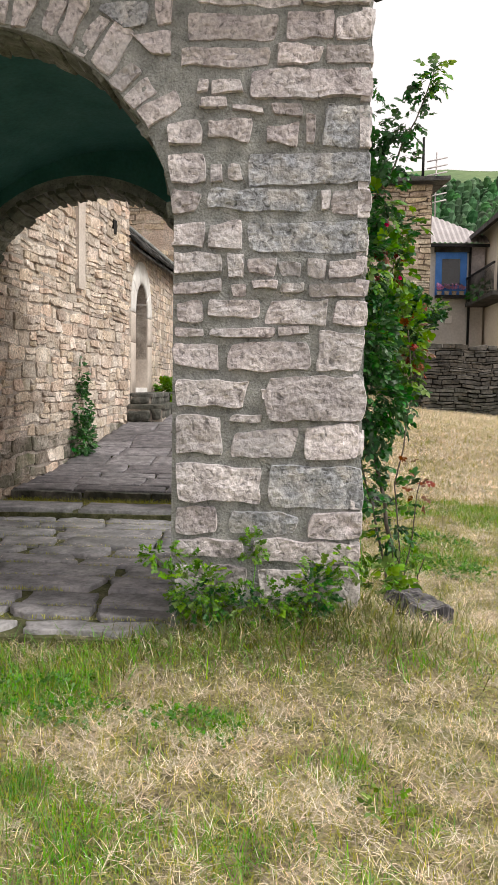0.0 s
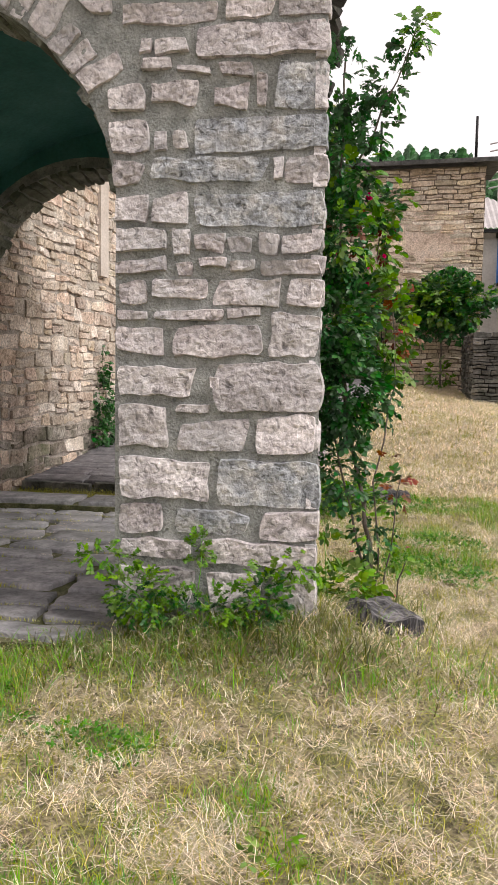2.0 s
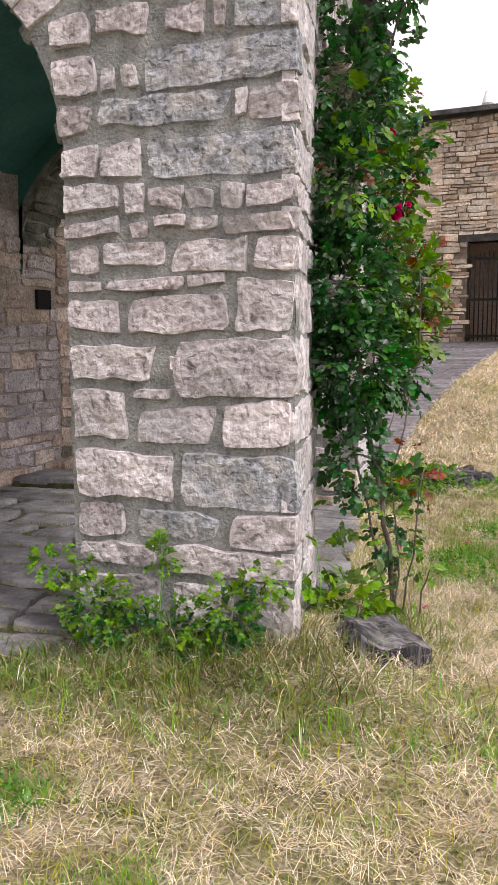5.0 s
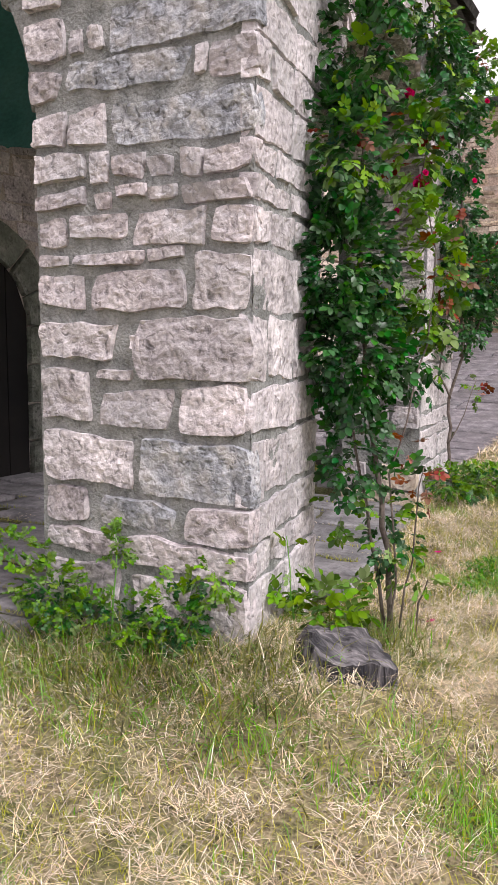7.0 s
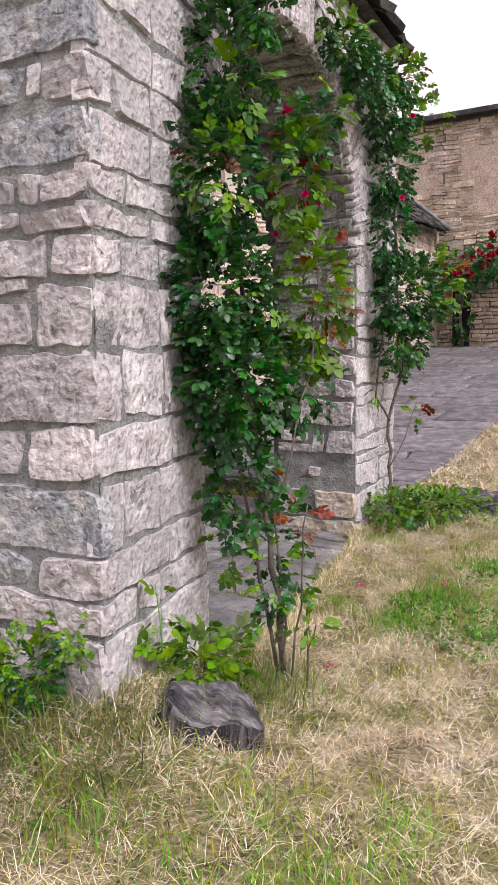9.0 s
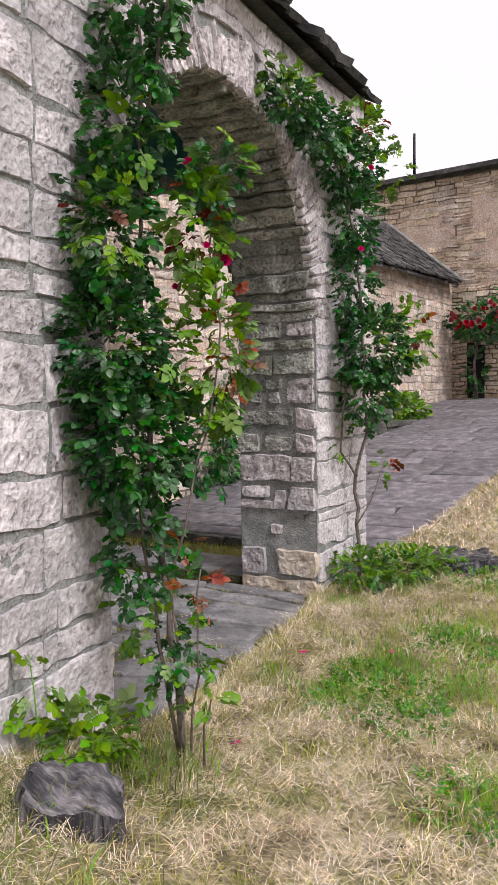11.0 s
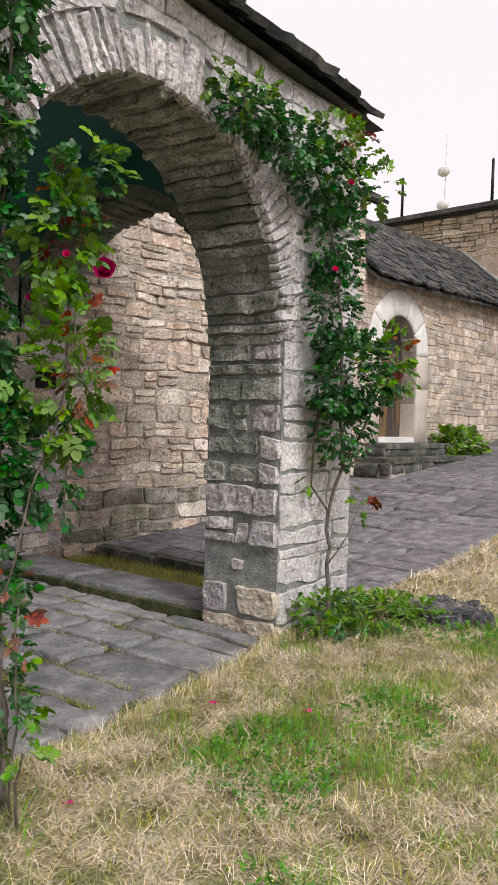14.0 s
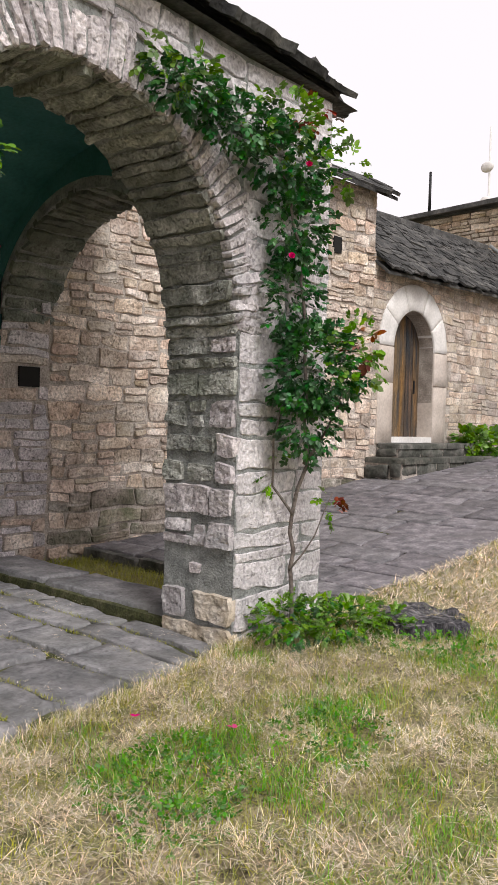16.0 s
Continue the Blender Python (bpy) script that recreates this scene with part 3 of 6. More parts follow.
lay(wall_south, south, [(v0, v1, (u0, u1)) for u0, u1, v0, v1 in STONES_FOOT + STONES_BODY + STONES_HEAD + STONES_TOP], M["stone_grey"], (0.018, 0.034), 0.017, 0.017, 0.011,
    lambda u, v: v > 3.0 and math.hypot(u - SC[0], v - SC[1]) < SR + RING, ring_push(SC, SR), seed=3, most=30, wave=0.01, special=pillar_stone, sink=0.004, worn=0.7, smooth=False)
lay(wall_south, south, random_courses(-2.3, -0.79, 3.05, 3.99, (0.09, 0.2), (0.2, 0.5), 4), M["stone_grey"], (0.018, 0.034), 0.017, 0.02, 0.011,
    lambda u, v: math.hypot(u - SC[0], v - SC[1]) < SR + RING * 0.95, ring_push(SC, SR + RING), seed=6, most=24, wave=0.02, special=(M["stone_blue"], 0.2), sink=0.004, worn=0.7, smooth=False)
mortar_bed(wall_south, south, -0.795, 0.284, 0.0, 3.99, M["mortar"], 0.0, 0.009, over_arch)
mortar_bed(wall_south, south, -2.4, -0.795, 2.95, 3.99, M["mortar"], 0.0, 0.009, over_arch)


def voussoirs(parent, c3, across, out, r, height, s0, s1, mat, seed, wide=(0.10, 0.2), inset=0.0):
    f = ring_face(c3, across, out, r)
    rnd = random.Random(seed)
    s = s0
    while s < s1 - 0.04:
        e = min(s + rnd.uniform(*wide), s1)
        vs, fs = stone_geometry(f, s, e, 0.0 + inset, height * rnd.uniform(0.62, 1.12), rnd.uniform(0.012, 0.03), max(4, round((e - s) / 0.02)), round(height / 0.025), 0.022, rnd, None, 0.010, sink=0.004, worn=0.8, wave=0.02)
        mesh_object("voussoir", vs, fs, mat, parent, smooth=False)
        s = e


voussoirs(wall_south, (SC[0], SOUTH_Y, SC[1]), (1, 0, 0), (0, -1, 0), SR, RING, 0.62, math.pi * SR * 0.72, M["stone_grey"], 5, (0.06, 0.16))

# east faces
rnd = random.Random(8)
lay(wall_east, east_pillar, [(a, b, [-0.016] + ([0.16 + 0.1 * rnd.random()] if i % 2 else []) + [0.42 + 0.2 * rnd.random(), LP]) for i, (a, b) in enumerate(zip(CORNER_BEDS, CORNER_BEDS[1:]))],
    M["stone_pale"], (0.010, 0.018), 0.012, 0.024, 0.009, seed=21, most=28, wave=0.012, worn=0.3, sink=0.003, smooth=False)
mortar_bed(wall_east, east_pillar, -0.004, LP, 0.0, 3.99, M["mortar"], -0.001, 0.008)
EASTDIR = (Vector(E2) - Vector(E1)).normalized()
EC3 = Vector((*E1, 0)) + Vector((*EASTDIR, 0)) * EC[0] + Z * EC[1]
EOUT = Vector((EASTDIR.y, -EASTDIR.x, 0))
lay(wall_east, east_arch, random_courses(0, LA, 2.2, 3.99, (0.08, 0.16), (0.2, 0.5), 31), M["stone_pale"], (0.012, 0.028), 0.016, 0.028, 0.010,
    lambda u, v: (Vector((u, v)) - Vector(EC)).length < ER + 0.24, ring_push(EC, ER + 0.28), seed=32, most=16, wave=0.03, split=0.1, smooth=False)
voussoirs(wall_east, EC3, Vector((*EASTDIR, 0)), EOUT, ER, 0.33, 0.0, math.pi * ER, M["stone_grey"], 33, (0.05, 0.1), -0.025)
lay(wall_east, east_far, random_courses(0, 0.96, 0.05, 3.99, (0.14, 0.26), (0.35, 0.7), 41), M["stone_pale"], (0.006, 0.016), 0.012, 0.028, 0.010, seed=42, most=22, wave=0.02, split=0.1, worn=0.3, smooth=False)
JAMB = [
    (0.05, 0.25, (0, 0.66)), (0.26, 0.48, (0.0, 0.24)), (0.26, 0.48, (0.31, 0.66)), (0.58, 0.67, (0.26, 0.38)), (0.77, 0.86, (0.0, 0.3)), (0.86, 0.96, (0.0, 0.26)), (0.77, 0.95, (0.28, 0.40)), (0.77, 0.96, (0.41, 0.66)),
    (0.98, 1.19, (0.0, 0.46, 0.66)), (1.20, 1.37, (0.0, 0.19)), (1.21, 1.35, (0.23, 0.46)), (1.20, 1.37, (0.5, 0.66)), (1.39, 1.55, (0.0, 0.47, 0.66)),
    (1.58, 1.77, (0.0, 0.2)), (1.68, 1.77, (0.23, 0.38)), (1.58, 1.68, (0.24, 0.38)), (1.58, 1.78, (0.40, 0.66)), (1.79, 1.96, (0.0, 0.3, 0.66)), (1.97, 2.06, (0.0, 0.66)), (2.07, 2.2, (0.0, 0.4, 0.66)),
]
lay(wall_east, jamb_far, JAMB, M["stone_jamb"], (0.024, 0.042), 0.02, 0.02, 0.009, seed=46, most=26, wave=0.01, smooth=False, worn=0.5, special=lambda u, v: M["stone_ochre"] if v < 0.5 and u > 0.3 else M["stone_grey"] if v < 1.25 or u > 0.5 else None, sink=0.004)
mortar_bed(wall_east, jamb_far, 0.0, 0.65, 0.0, 2.2, M["mortar"], 0.0, 0.01)
# undersides of the arches, their shade partly put into darker stone colours
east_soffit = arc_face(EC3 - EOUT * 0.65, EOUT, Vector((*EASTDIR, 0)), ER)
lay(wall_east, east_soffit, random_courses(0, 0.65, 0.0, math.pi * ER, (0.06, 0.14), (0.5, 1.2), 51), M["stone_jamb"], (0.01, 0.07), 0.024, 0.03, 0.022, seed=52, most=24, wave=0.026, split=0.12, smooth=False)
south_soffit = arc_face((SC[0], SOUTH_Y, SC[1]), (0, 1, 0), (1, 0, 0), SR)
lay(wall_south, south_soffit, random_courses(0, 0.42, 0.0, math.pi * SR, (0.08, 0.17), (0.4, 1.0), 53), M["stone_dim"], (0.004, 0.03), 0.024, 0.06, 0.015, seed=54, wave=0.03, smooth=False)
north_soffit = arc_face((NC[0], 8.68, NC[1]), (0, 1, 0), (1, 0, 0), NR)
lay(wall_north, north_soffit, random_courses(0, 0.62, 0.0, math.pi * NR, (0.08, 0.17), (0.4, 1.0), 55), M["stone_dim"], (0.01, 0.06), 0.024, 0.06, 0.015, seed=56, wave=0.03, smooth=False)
# north wall's inner face: plastered above the arch
bm = bmesh.new()
inner = plane((-3.6, 8.68), (-0.74, 8.68))
prism(bm, [(3.6 + NC[0] - (NR + 0.1) * math.cos(math.pi * i / 24), NC[1] + (NR + 0.1) * math.sin(math.pi * i / 24)) for i in range(25)] + [(2.86, NC[1]), (2.86, 4.3), (0, 4.3), (0, NC[1])], inner, 0.012, -0.01)
tagged(part("trim_north_plaster", bm, M["plaster_teal"]), "dark teal plaster above the inner arch", "plaster", kind="structure")

# vaulted ceiling, painted teal
vs, fs = [], []
for lift in (0.0, 0.06):
    for y in (SOUTH_Y + 0.40, 8.70):
        for i in range(25):
            x = -3.95 + 3.6 * i / 24
            vs.append((x, y, 3.95 + lift - (0.28 if x < -2 else 0.13) * (x + 2) ** 2))
for i in range(24):
    fs += [(i, i + 1, 26 + i, 25 + i), (50 + i + 1, 50 + i, 75 + i, 76 + i)]
tagged(mesh_object("ceiling", vs, fs, M["plaster_teal"]), "dark teal painted vault of the porch", "ceiling", kind="structure")

# ---- church wall on the west, with the annex behind it ----
LCH = 10.0
church = plane((-3.5 - 0.1 * 5.3, 4.5), (-3.5 + 0.1 * 4.55, 14.35))
CH0 = Vector((-4.03, 4.5))
CHU = (Vector((-3.045, 14.35)) - CH0).normalized()
CHL = (Vector((-3.045, 14.35)) - CH0).length
bm = bmesh.new()
prism(bm, [(-1.5, -0.4), (CHL, -0.4), (CHL, 5.0), (-1.5, 5.0)], church, 0.0, -0.7)
wall_church = tagged(part("wall_church", bm, M["mortar_warm"]), "warm rubble stone church wall with small squared stones", "wall", kind="structure")
lay(wall_church, church, random_courses(4.75, CHL, 0.85, 4.98, (0.09, 0.22), (0.13, 0.42), 61), M["stone_warm"], (0.006, 0.034), 0.022, 0.035, 0.012,
    lambda u, v: False, keep=lambda u, v: u < 8.6 and v < 3.2, rest=M["stone_warm_i"], seed=62, most=10, special=(M["stone_ochre"], 0.1), wave=0.035, split=0.3, smooth=False, worn=0.8)
# the foot of the wall is darker, with moss in it
lay(wall_church, church, random_courses(4.75, CHL, 0.15, 0.85, (0.09, 0.2), (0.14, 0.46), 63), M["stone_foot"], (0.008, 0.035), 0.02, 0.055, 0.011,
    seed=64, most=9, special=(M["stone_warm"], 0.2), wave=0.04, split=0.3, limit=120, smooth=False)

DOOR_C = (2.55, 1.55)
lay(wall_church, church, random_courses(0.9, 4.75, 0.12, 4.0, (0.12, 0.24), (0.2, 0.5), 65), M["stone_grey"], (0.008, 0.03), 0.018, 0.045, 0.011,
    lambda u, v: (4.36 < u < 4.68 and 1.9 < v < 2.14) or (abs(u - DOOR_C[0]) < 1.04 and v < DOOR_C[1]) or (v >= DOOR_C[1] and math.hypot(u - DOOR_C[0], v - DOOR_C[1]) < 1.04),
    ring_push(DOOR_C, 1.0), seed=66, most=8, limit=400, special=(M["stone_warm"], 0.35), wave=0.02, split=0.2, smooth=False)

annex = plane((-3.05, 14.35), (-3.05, 21.5))
bm = bmesh.new()
prism(bm, [(0, 0.2), (0.57, 0.2)] + [(1.17 - 0.6 * math.cos(math.pi * i / 20), 2.81 + 0.6 * math.sin(math.pi * i / 20)) for i in range(21)] + [(1.77, 0.2), (7.15, 0.2), (7.15, 4.14), (0, 4.14)], annex, 0.0, -0.6)
wall_annex = tagged(part("wall_annex", bm, M["mortar_warm"]), "warm rubble stone wall of a low annex with a doorway", "wall", kind="structure")
door_hole = lambda u, v: (0.16 < u < 2.2 and v < 2.85) or (Vector((u, v)) - Vector((1.17, 2.81))).length < 0.98
lay(wall_annex, annex, random_courses(0, 7.1, 0.7, 3.99, (0.09, 0.17), (0.12, 0.42), 71), M["stone_warm"], (0.006, 0.016), 0.012, 0.08, 0.007, door_hole,
    keep=lambda u, v: u < 5.5 and v > 1.0, rest=M["stone_warm_i"], seed=72, most=4, special=(M["stone_ochre"], 0.1), wave=0.028, split=0.25, smooth=False)

# ---- barn across the end ----
BARN0, BARN1 = (-7.0, 21.6), (3.15, 20.6)
barn = plane(BARN0, BARN1)
BL = (Vector(BARN1) - Vector(BARN0)).length
GATE = (7.1, 8.05, 3.75)
bm = bmesh.new()
prism(bm, [(0, 0.5), (GATE[0], 0.5), (GATE[0], GATE[2]), (GATE[1], GATE[2]), (GATE[1], 0.5), (BL, 0.5), (BL, 6.5), (0, 6.5)], barn, 0.0, -0.5)
wall_barn = tagged(part("wall_barn", bm, M["mortar_dark"]), "brown fieldstone barn wall with patches of old render", "wall", kind="structure")
patch = lambda u, v: min(math.hypot((u - 8.75) / 0.65, (v - 4.7) / 0.36), math.hypot((u - 5.3) / 0.8, (v - 5.3) / 0.9), math.hypot((u - 3.4) / 0.5, (v - 5.2) / 0.4)) + 0.5 * noise.noise(Vector((u * 1.6, v * 1.6, 2))) < 1.0
lay(wall_barn, barn, random_courses(0, BL, 1.0, 6.48, (0.07, 0.16), (0.16, 0.5), 81), M["stone_barn"], (0.015, 0.045), 0.016, 0.16, 0.010,
    lambda u, v: patch(u, v) or (GATE[0] - 0.05 < u < GATE[1] + 0.05 and v < GATE[2] + 0.1), keep=lambda u, v: u > 2.3 and 4.2 < v, rest=M["stone_barn_i"], seed=82, most=3, limit=280, wave=0.035, split=0.25, smooth=False)
bm = bmesh.new()
side = plane(BARN1, (3.9, 28.0))
prism(bm, [(0, 0.5), (7.4, 0.5), (7.4, 6.5), (0, 6.5)], side, 0.0, -0.4)
part("side_wall", bm, M["stone_barn"], wall_barn)

# ---- paving ----
def paving(name, label, rows, seed, mat, lane=False):
    """rows: (y0, y1, x0, x1, z): slabs laid side by side."""
    floor_bm = bmesh.new()
    for y0, y1, x0, x1, z in rows:
        box(floor_bm, x0 + 0.02, x1 - 0.05, y0, y1, z - 0.15, z - (0.06 if lane else 0.04))
    floor = tagged(part(name, floor_bm, M["moss_joint"]), label, "paving", kind="structure")
    rnd = random.Random(seed)
    for y0, y1, x0, x1, z in rows:
        x = x0 + rnd.uniform(-0.3, 0)
        while x < x1 - 0.05:
            e = x + rnd.uniform(0.5, 1.2)
            if x1 - e < 0.35:
                e = x1 + rnd.uniform(-0.05, 0.05)
            f = (lambda u, v, d: Vector((u, v, terrain(0, v) + d - 0.015))) if lane else (lambda u, v, d: Vector((u, v, z + d - 0.025)))
            vs, fs = stone_geometry(f, max(x, x0), e, y0, y1, 0.02 + rnd.uniform(-0.003, 0.004) if lane else 0.022 + rnd.uniform(-0.005, 0.007), 8, 5, 0.006 if lane else 0.009, rnd, lambda u, v: (x0 + (u - x0) * (edge_x(v) - x0) / (x1 - x0), v), 0.011 if lane else 0.026, wave=0.03 if lane else 0.05)
            mesh_object("slab", vs, fs, mat, floor)
            x = e
    return floor


rnd = random.Random(90)
rows, y = [], 4.55
while y < 8.2:
    d = rnd.uniform(0.24, 0.46)
    rows.append((y, min(y + d, 8.3), -3.85, edge_x(y + d / 2), 0.165))
    y += d
rows.append((8.36, 8.95, -3.6, -0.74, 0.235))
PORCH_JOINTS = [r[0] for r in rows]
paving("floor_porch", "worn grey slate slabs with grassy joints", rows, 91, M["slate_porch"])
rows, y = [], 9.72
while y < 20.7:
    d = rnd.uniform(0.3, 0.55)
    rows.append((y, y + d, church_x(y) + 0.03, edge_x(y + d / 2), terrain(0, y + d / 2) + 0.01))
    y += d
paving("path", "grey slate slab lane rising beside the church", rows, 92, M["slate"], lane=True)

# ---- roofs of stone slates ----
def slate_geometry(f, u0, u1, v0, v1, thick, rnd):
    """A thin split slab on the slope f(u, v, d), v running down to its free edge."""
    n = 4
    top, low = [], []
    for i in range(n + 1):
        s = i / n
        u = u0 + (u1 - u0) * s
        top.append((u, v0, 0.0))
        low.append((u + rnd.uniform(-0.02, 0.02), v1 + rnd.uniform(-0.05, 0.03) - (0.008 if i in (0, n) else 0), rnd.uniform(-0.006, 0.008)))
    vs = [f(u, v, d + thick) for u, v, d in top + low] + [f(u, v, d) for u, v, d in top + low]
    k, m = n + 1, 2 * (n + 1)
    fs = []
    for i in range(n):
        fs += [(i, k + i, k + i + 1, i + 1), (m + i, m + i + 1, m + k + i + 1, m + k + i), (k + i, m + k + i, m + k + i + 1, k + i + 1), (i, i + 1, m + i + 1, m + i)]
    fs += [(0, m, m + k, k), (n, k + n, m + k + n, m + n)]
    return vs, fs


def slate_slope(parent, a, b, up, rows, exposure, wide, seed, limit=150, thick=(0.03, 0.065), jut=0.0):
    """Rows of slates from the eave a to b, going up the slope along the vector up."""
    a, b, up = Vector(a), Vector(b), Vector(up).normalized()
    along = (b - a).normalized()
    out = along.cross(up).normalized()
    if out.z < 0:
        out = -out
    length = (b - a).length
    rnd = random.Random(seed)
    av, af, made = [], [], 0
    for r in range(rows):
        s = -rnd.uniform(0, wide[0])
        while s < length:
            e = s + rnd.uniform(*wide)
            lift = rnd.uniform(0, 0.02)
            j = rnd.uniform(-jut, jut)
            f = lambda u, v, d: a + along * u + up * (r * exposure + j - v) + out * (d + lift + 0.05 * (0.6 - v) * 0.5)
            vs, fs = slate_geometry(f, max(s, 0.0), min(e, length) - 0.006, -exposure * 1.6, 0.03, rnd.uniform(*thick), rnd)
            if min(e, length) - max(s, 0) > 0.05:
                if made < limit:
                    mesh_object("slate", vs, fs, M["slate_roof"], parent, smooth=False)
                    made += 1
                else:
                    k = len(av)
                    av += vs
                    af += [tuple(i + k for i in q) for q in fs]
            s = e
    if av:
        tagged(mesh_object("slates", av, af, M["slate_roof_i"], parent, smooth=False), kind="stuff")


def slab(corners, thick):
    """A sloping plate with four corners."""
    bm = bmesh.new()
    up = [bm.verts.new(Vector(c) + Z * thick) for c in corners]
    lo = [bm.verts.new(c) for c in corners]
    bm.faces.new(up)
    bm.faces.new(lo[::-1])
    n = len(corners)
    for i in range(n):
        bm.faces.new((up[i], lo[i], lo[(i + 1) % n], up[(i + 1) % n]))
    return bm


# porch roof: hipped, its eaves just above the wall heads
APEX = (-2.0, 7.1, 5.25)
bm = bmesh.new()
eaves = [(-4.0, 4.58, 4.01), (0.31, 4.62, 4.005), (-0.06, 9.56, 4.01), (-3.6, 9.58, 4.02)]
ev = [bm.verts.new(c) for c in eaves]
ap = bm.verts.new(APEX)
for i in range(4):
    bm.faces.new((ev[i], ev[(i + 1) % 4], ap))
bm.faces.new(ev[::-1])
roof_porch = tagged(part("roof_porch", bm, M["slate_roof"]), "dark stone slate roof over the porch", "roof", kind="structure")
slate_slope(roof_porch, (0.37, 4.52, 4.025), (-0.03, 9.5, 4.05), (-2.2, 0, 1.15), 5, 0.16, (0.2, 0.5), 101, jut=0.09)
slate_slope(roof_porch, (-4.0, 4.55, 4.03), (0.42, 4.55, 4.03), (0, 2.4, 1.2), 3, 0.2, (0.3, 0.6), 103, jut=0.05)
slate_slope(roof_porch, (-0.2, 9.58, 4.04), (-3.6, 9.58, 4.04), (0, -2.4, 1.2), 2, 0.2, (0.3, 0.6), 104, jut=0.05)

# church roof above its wall
bm = slab([(-2.85, 9.6, 4.88), (-2.85, 14.6, 4.88), (-5.6, 14.62, 6.5), (-6.0, 9.6, 6.5)], 0.05)
roof_church = tagged(part("roof_church", bm, M["slate_roof"]), "dark slate roof of the church aisle", "roof", kind="structure")
slate_slope(roof_church, (-3.35, 9.6, 4.93), (-2.85, 14.6, 4.93), (-2.9, 0.2, 1.64), 3, 0.22, (0.3, 0.6), 111, jut=0.06)
bm = bmesh.new()
prism(bm, [(0, 3.5), (2.4, 3.5), (2.4, 6.2), (0, 4.85)], plane((-3.25, 14.36), (-5.65, 14.36)), 0.0, -0.4)
part("gable_wall", bm, M["stone_warm"], wall_church)

# annex roof
bm = slab([(-2.82, 14.37, 3.80), (-2.82, 21.0, 4.02), (-4.55, 21.0, 5.48), (-4.55, 14.37, 5.2)], 0.04)
roof_annex = tagged(part("roof_annex", bm, M["slate_roof"]), "steep roof of rough dark slates on the annex", "roof", kind="structure")
slate_slope(roof_annex, (-2.78, 14.4, 3.85), (-2.78, 20.95, 4.07), (-1.74, 0, 1.38), 34, 0.067, (0.14, 0.42), 121, limit=290, jut=0.05, thick=(0.012, 0.045))
bm = bmesh.new()
box(bm, -4.72, -4.4, 14.4, 20.95, 5.16, 5.3, Matrix.Translation((0, 14.4, 0)) @ Matrix.Rotation(radians(2.2), 4, "X") @ Matrix.Translation((0, -14.4, 0)), bevel=0.03)
part("ridge", bm, M["slate_roof"], roof_annex)
vs, fs = tube([(-2.72, 20.9, 4.12), (-3.6, 20.98, 4.84), (-4.5, 21.0, 5.58)], [0.05, 0.045, 0.045], 6)
mesh_object("verge", vs, fs, M["mortar"], roof_annex, "pale mortar verge strip")

# barn roof and the posts along its eave
bu = (Vector(BARN1) - Vector(BARN0)).normalized()
bo = Vector((bu.y, -bu.x))
def barn_pt(u, out, z):
    p = Vector(BARN0) + bu * u + bo * out
    return Vector((p.x, p.y, z))
bm = slab([barn_pt(-0.35, 0.32, 6.52), barn_pt(BL + 0.4, 0.32, 6.52), barn_pt(BL + 0.4, -8, 8.0), barn_pt(-0.35, -8, 8.0)], 0.10)
roof_barn = tagged(part("roof_barn", bm, M["slate_roof"]), "thin dark roof edge of the stone barn", "roof", kind="structure")
post = thing("roof_post", barn_pt(0.75, 0.1, 6.55), "thin dark metal post on the barn eave", "post", "posts along the barn roof")
vs, fs = tube([barn_pt(0.75, 0.1, 6.55), barn_pt(0.75, 0.1, 7.6)], [0.035, 0.03], 8)
mesh_object("shaft", vs, fs, M["iron"], post)
bm = bmesh.new()
box(bm, -0.07, 0.07, -0.07, 0.07, 0, 0.03, Matrix.Translation(barn_pt(0.75, 0.1, 6.6)), bevel=0.005)
part("foot_plate", bm, M["iron"], post)
for k in (3.1, 5.33, 7.75, 9.95):
    copy_thing(post, Matrix.Translation(barn_pt(k, 0.1, 6.55)))

vent = thing("roof_vent", (0.35, 23.0, 7.0), "small white cone cowl on a grey dome above the barn roof", "roof vent")
bm = bmesh.new()
bmesh.ops.create_uvsphere(bm, u_segments=16, v_segments=8, radius=0.22, matrix=Matrix.Translation((0.35, 23.0, 7.14)) @ Matrix.Diagonal((1, 1, 0.8, 1)))
part("dome", bm, M["mortar"], vent, smooth=True)
bm = bmesh.new()
bmesh.ops.create_cone(bm, cap_ends=True, segments=14, radius1=0.1, radius2=0.015, depth=0.32, matrix=Matrix.Translation((0.3, 23.0, 7.45)))
part("cowl", bm, M["white_stone"], vent, "white pointed cowl")

# ---- annex door, its surround and steps ----
DC = (1.17, 2.81)
door = tagged(new("door_1"), "weathered brown plank door in a whitewashed round arch", "door", kind="structure")
planks = 6
for i in range(planks):
    u0, u1 = 0.55 + 1.24 * i / planks, 0.55 + 1.24 * (i + 1) / planks - 0.008
    bm = bmesh.new()
    tops = [DC[1] + math.sqrt(max(0.0, 0.62 ** 2 - (u - DC[0]) ** 2)) for u in (u0, (u0 + u1) / 2, u1)]
    prism(bm, [(u0, 1.45), (u1, 1.45), (u1, tops[2]), ((u0 + u1) / 2, tops[1]), (u0, tops[0])], annex, -0.26 + 0.004 * (i % 3), -0.31)
    part("plank", bm, M["wood_door"], door)
bm = bmesh.new()
prism(bm, [(1.60, 2.15), (1.64, 2.15), (1.64, 2.36), (1.60, 2.36)], annex, -0.235, -0.25)
part("latch", bm, M["iron"], door, "dark iron latch plate")
bm = bmesh.new()
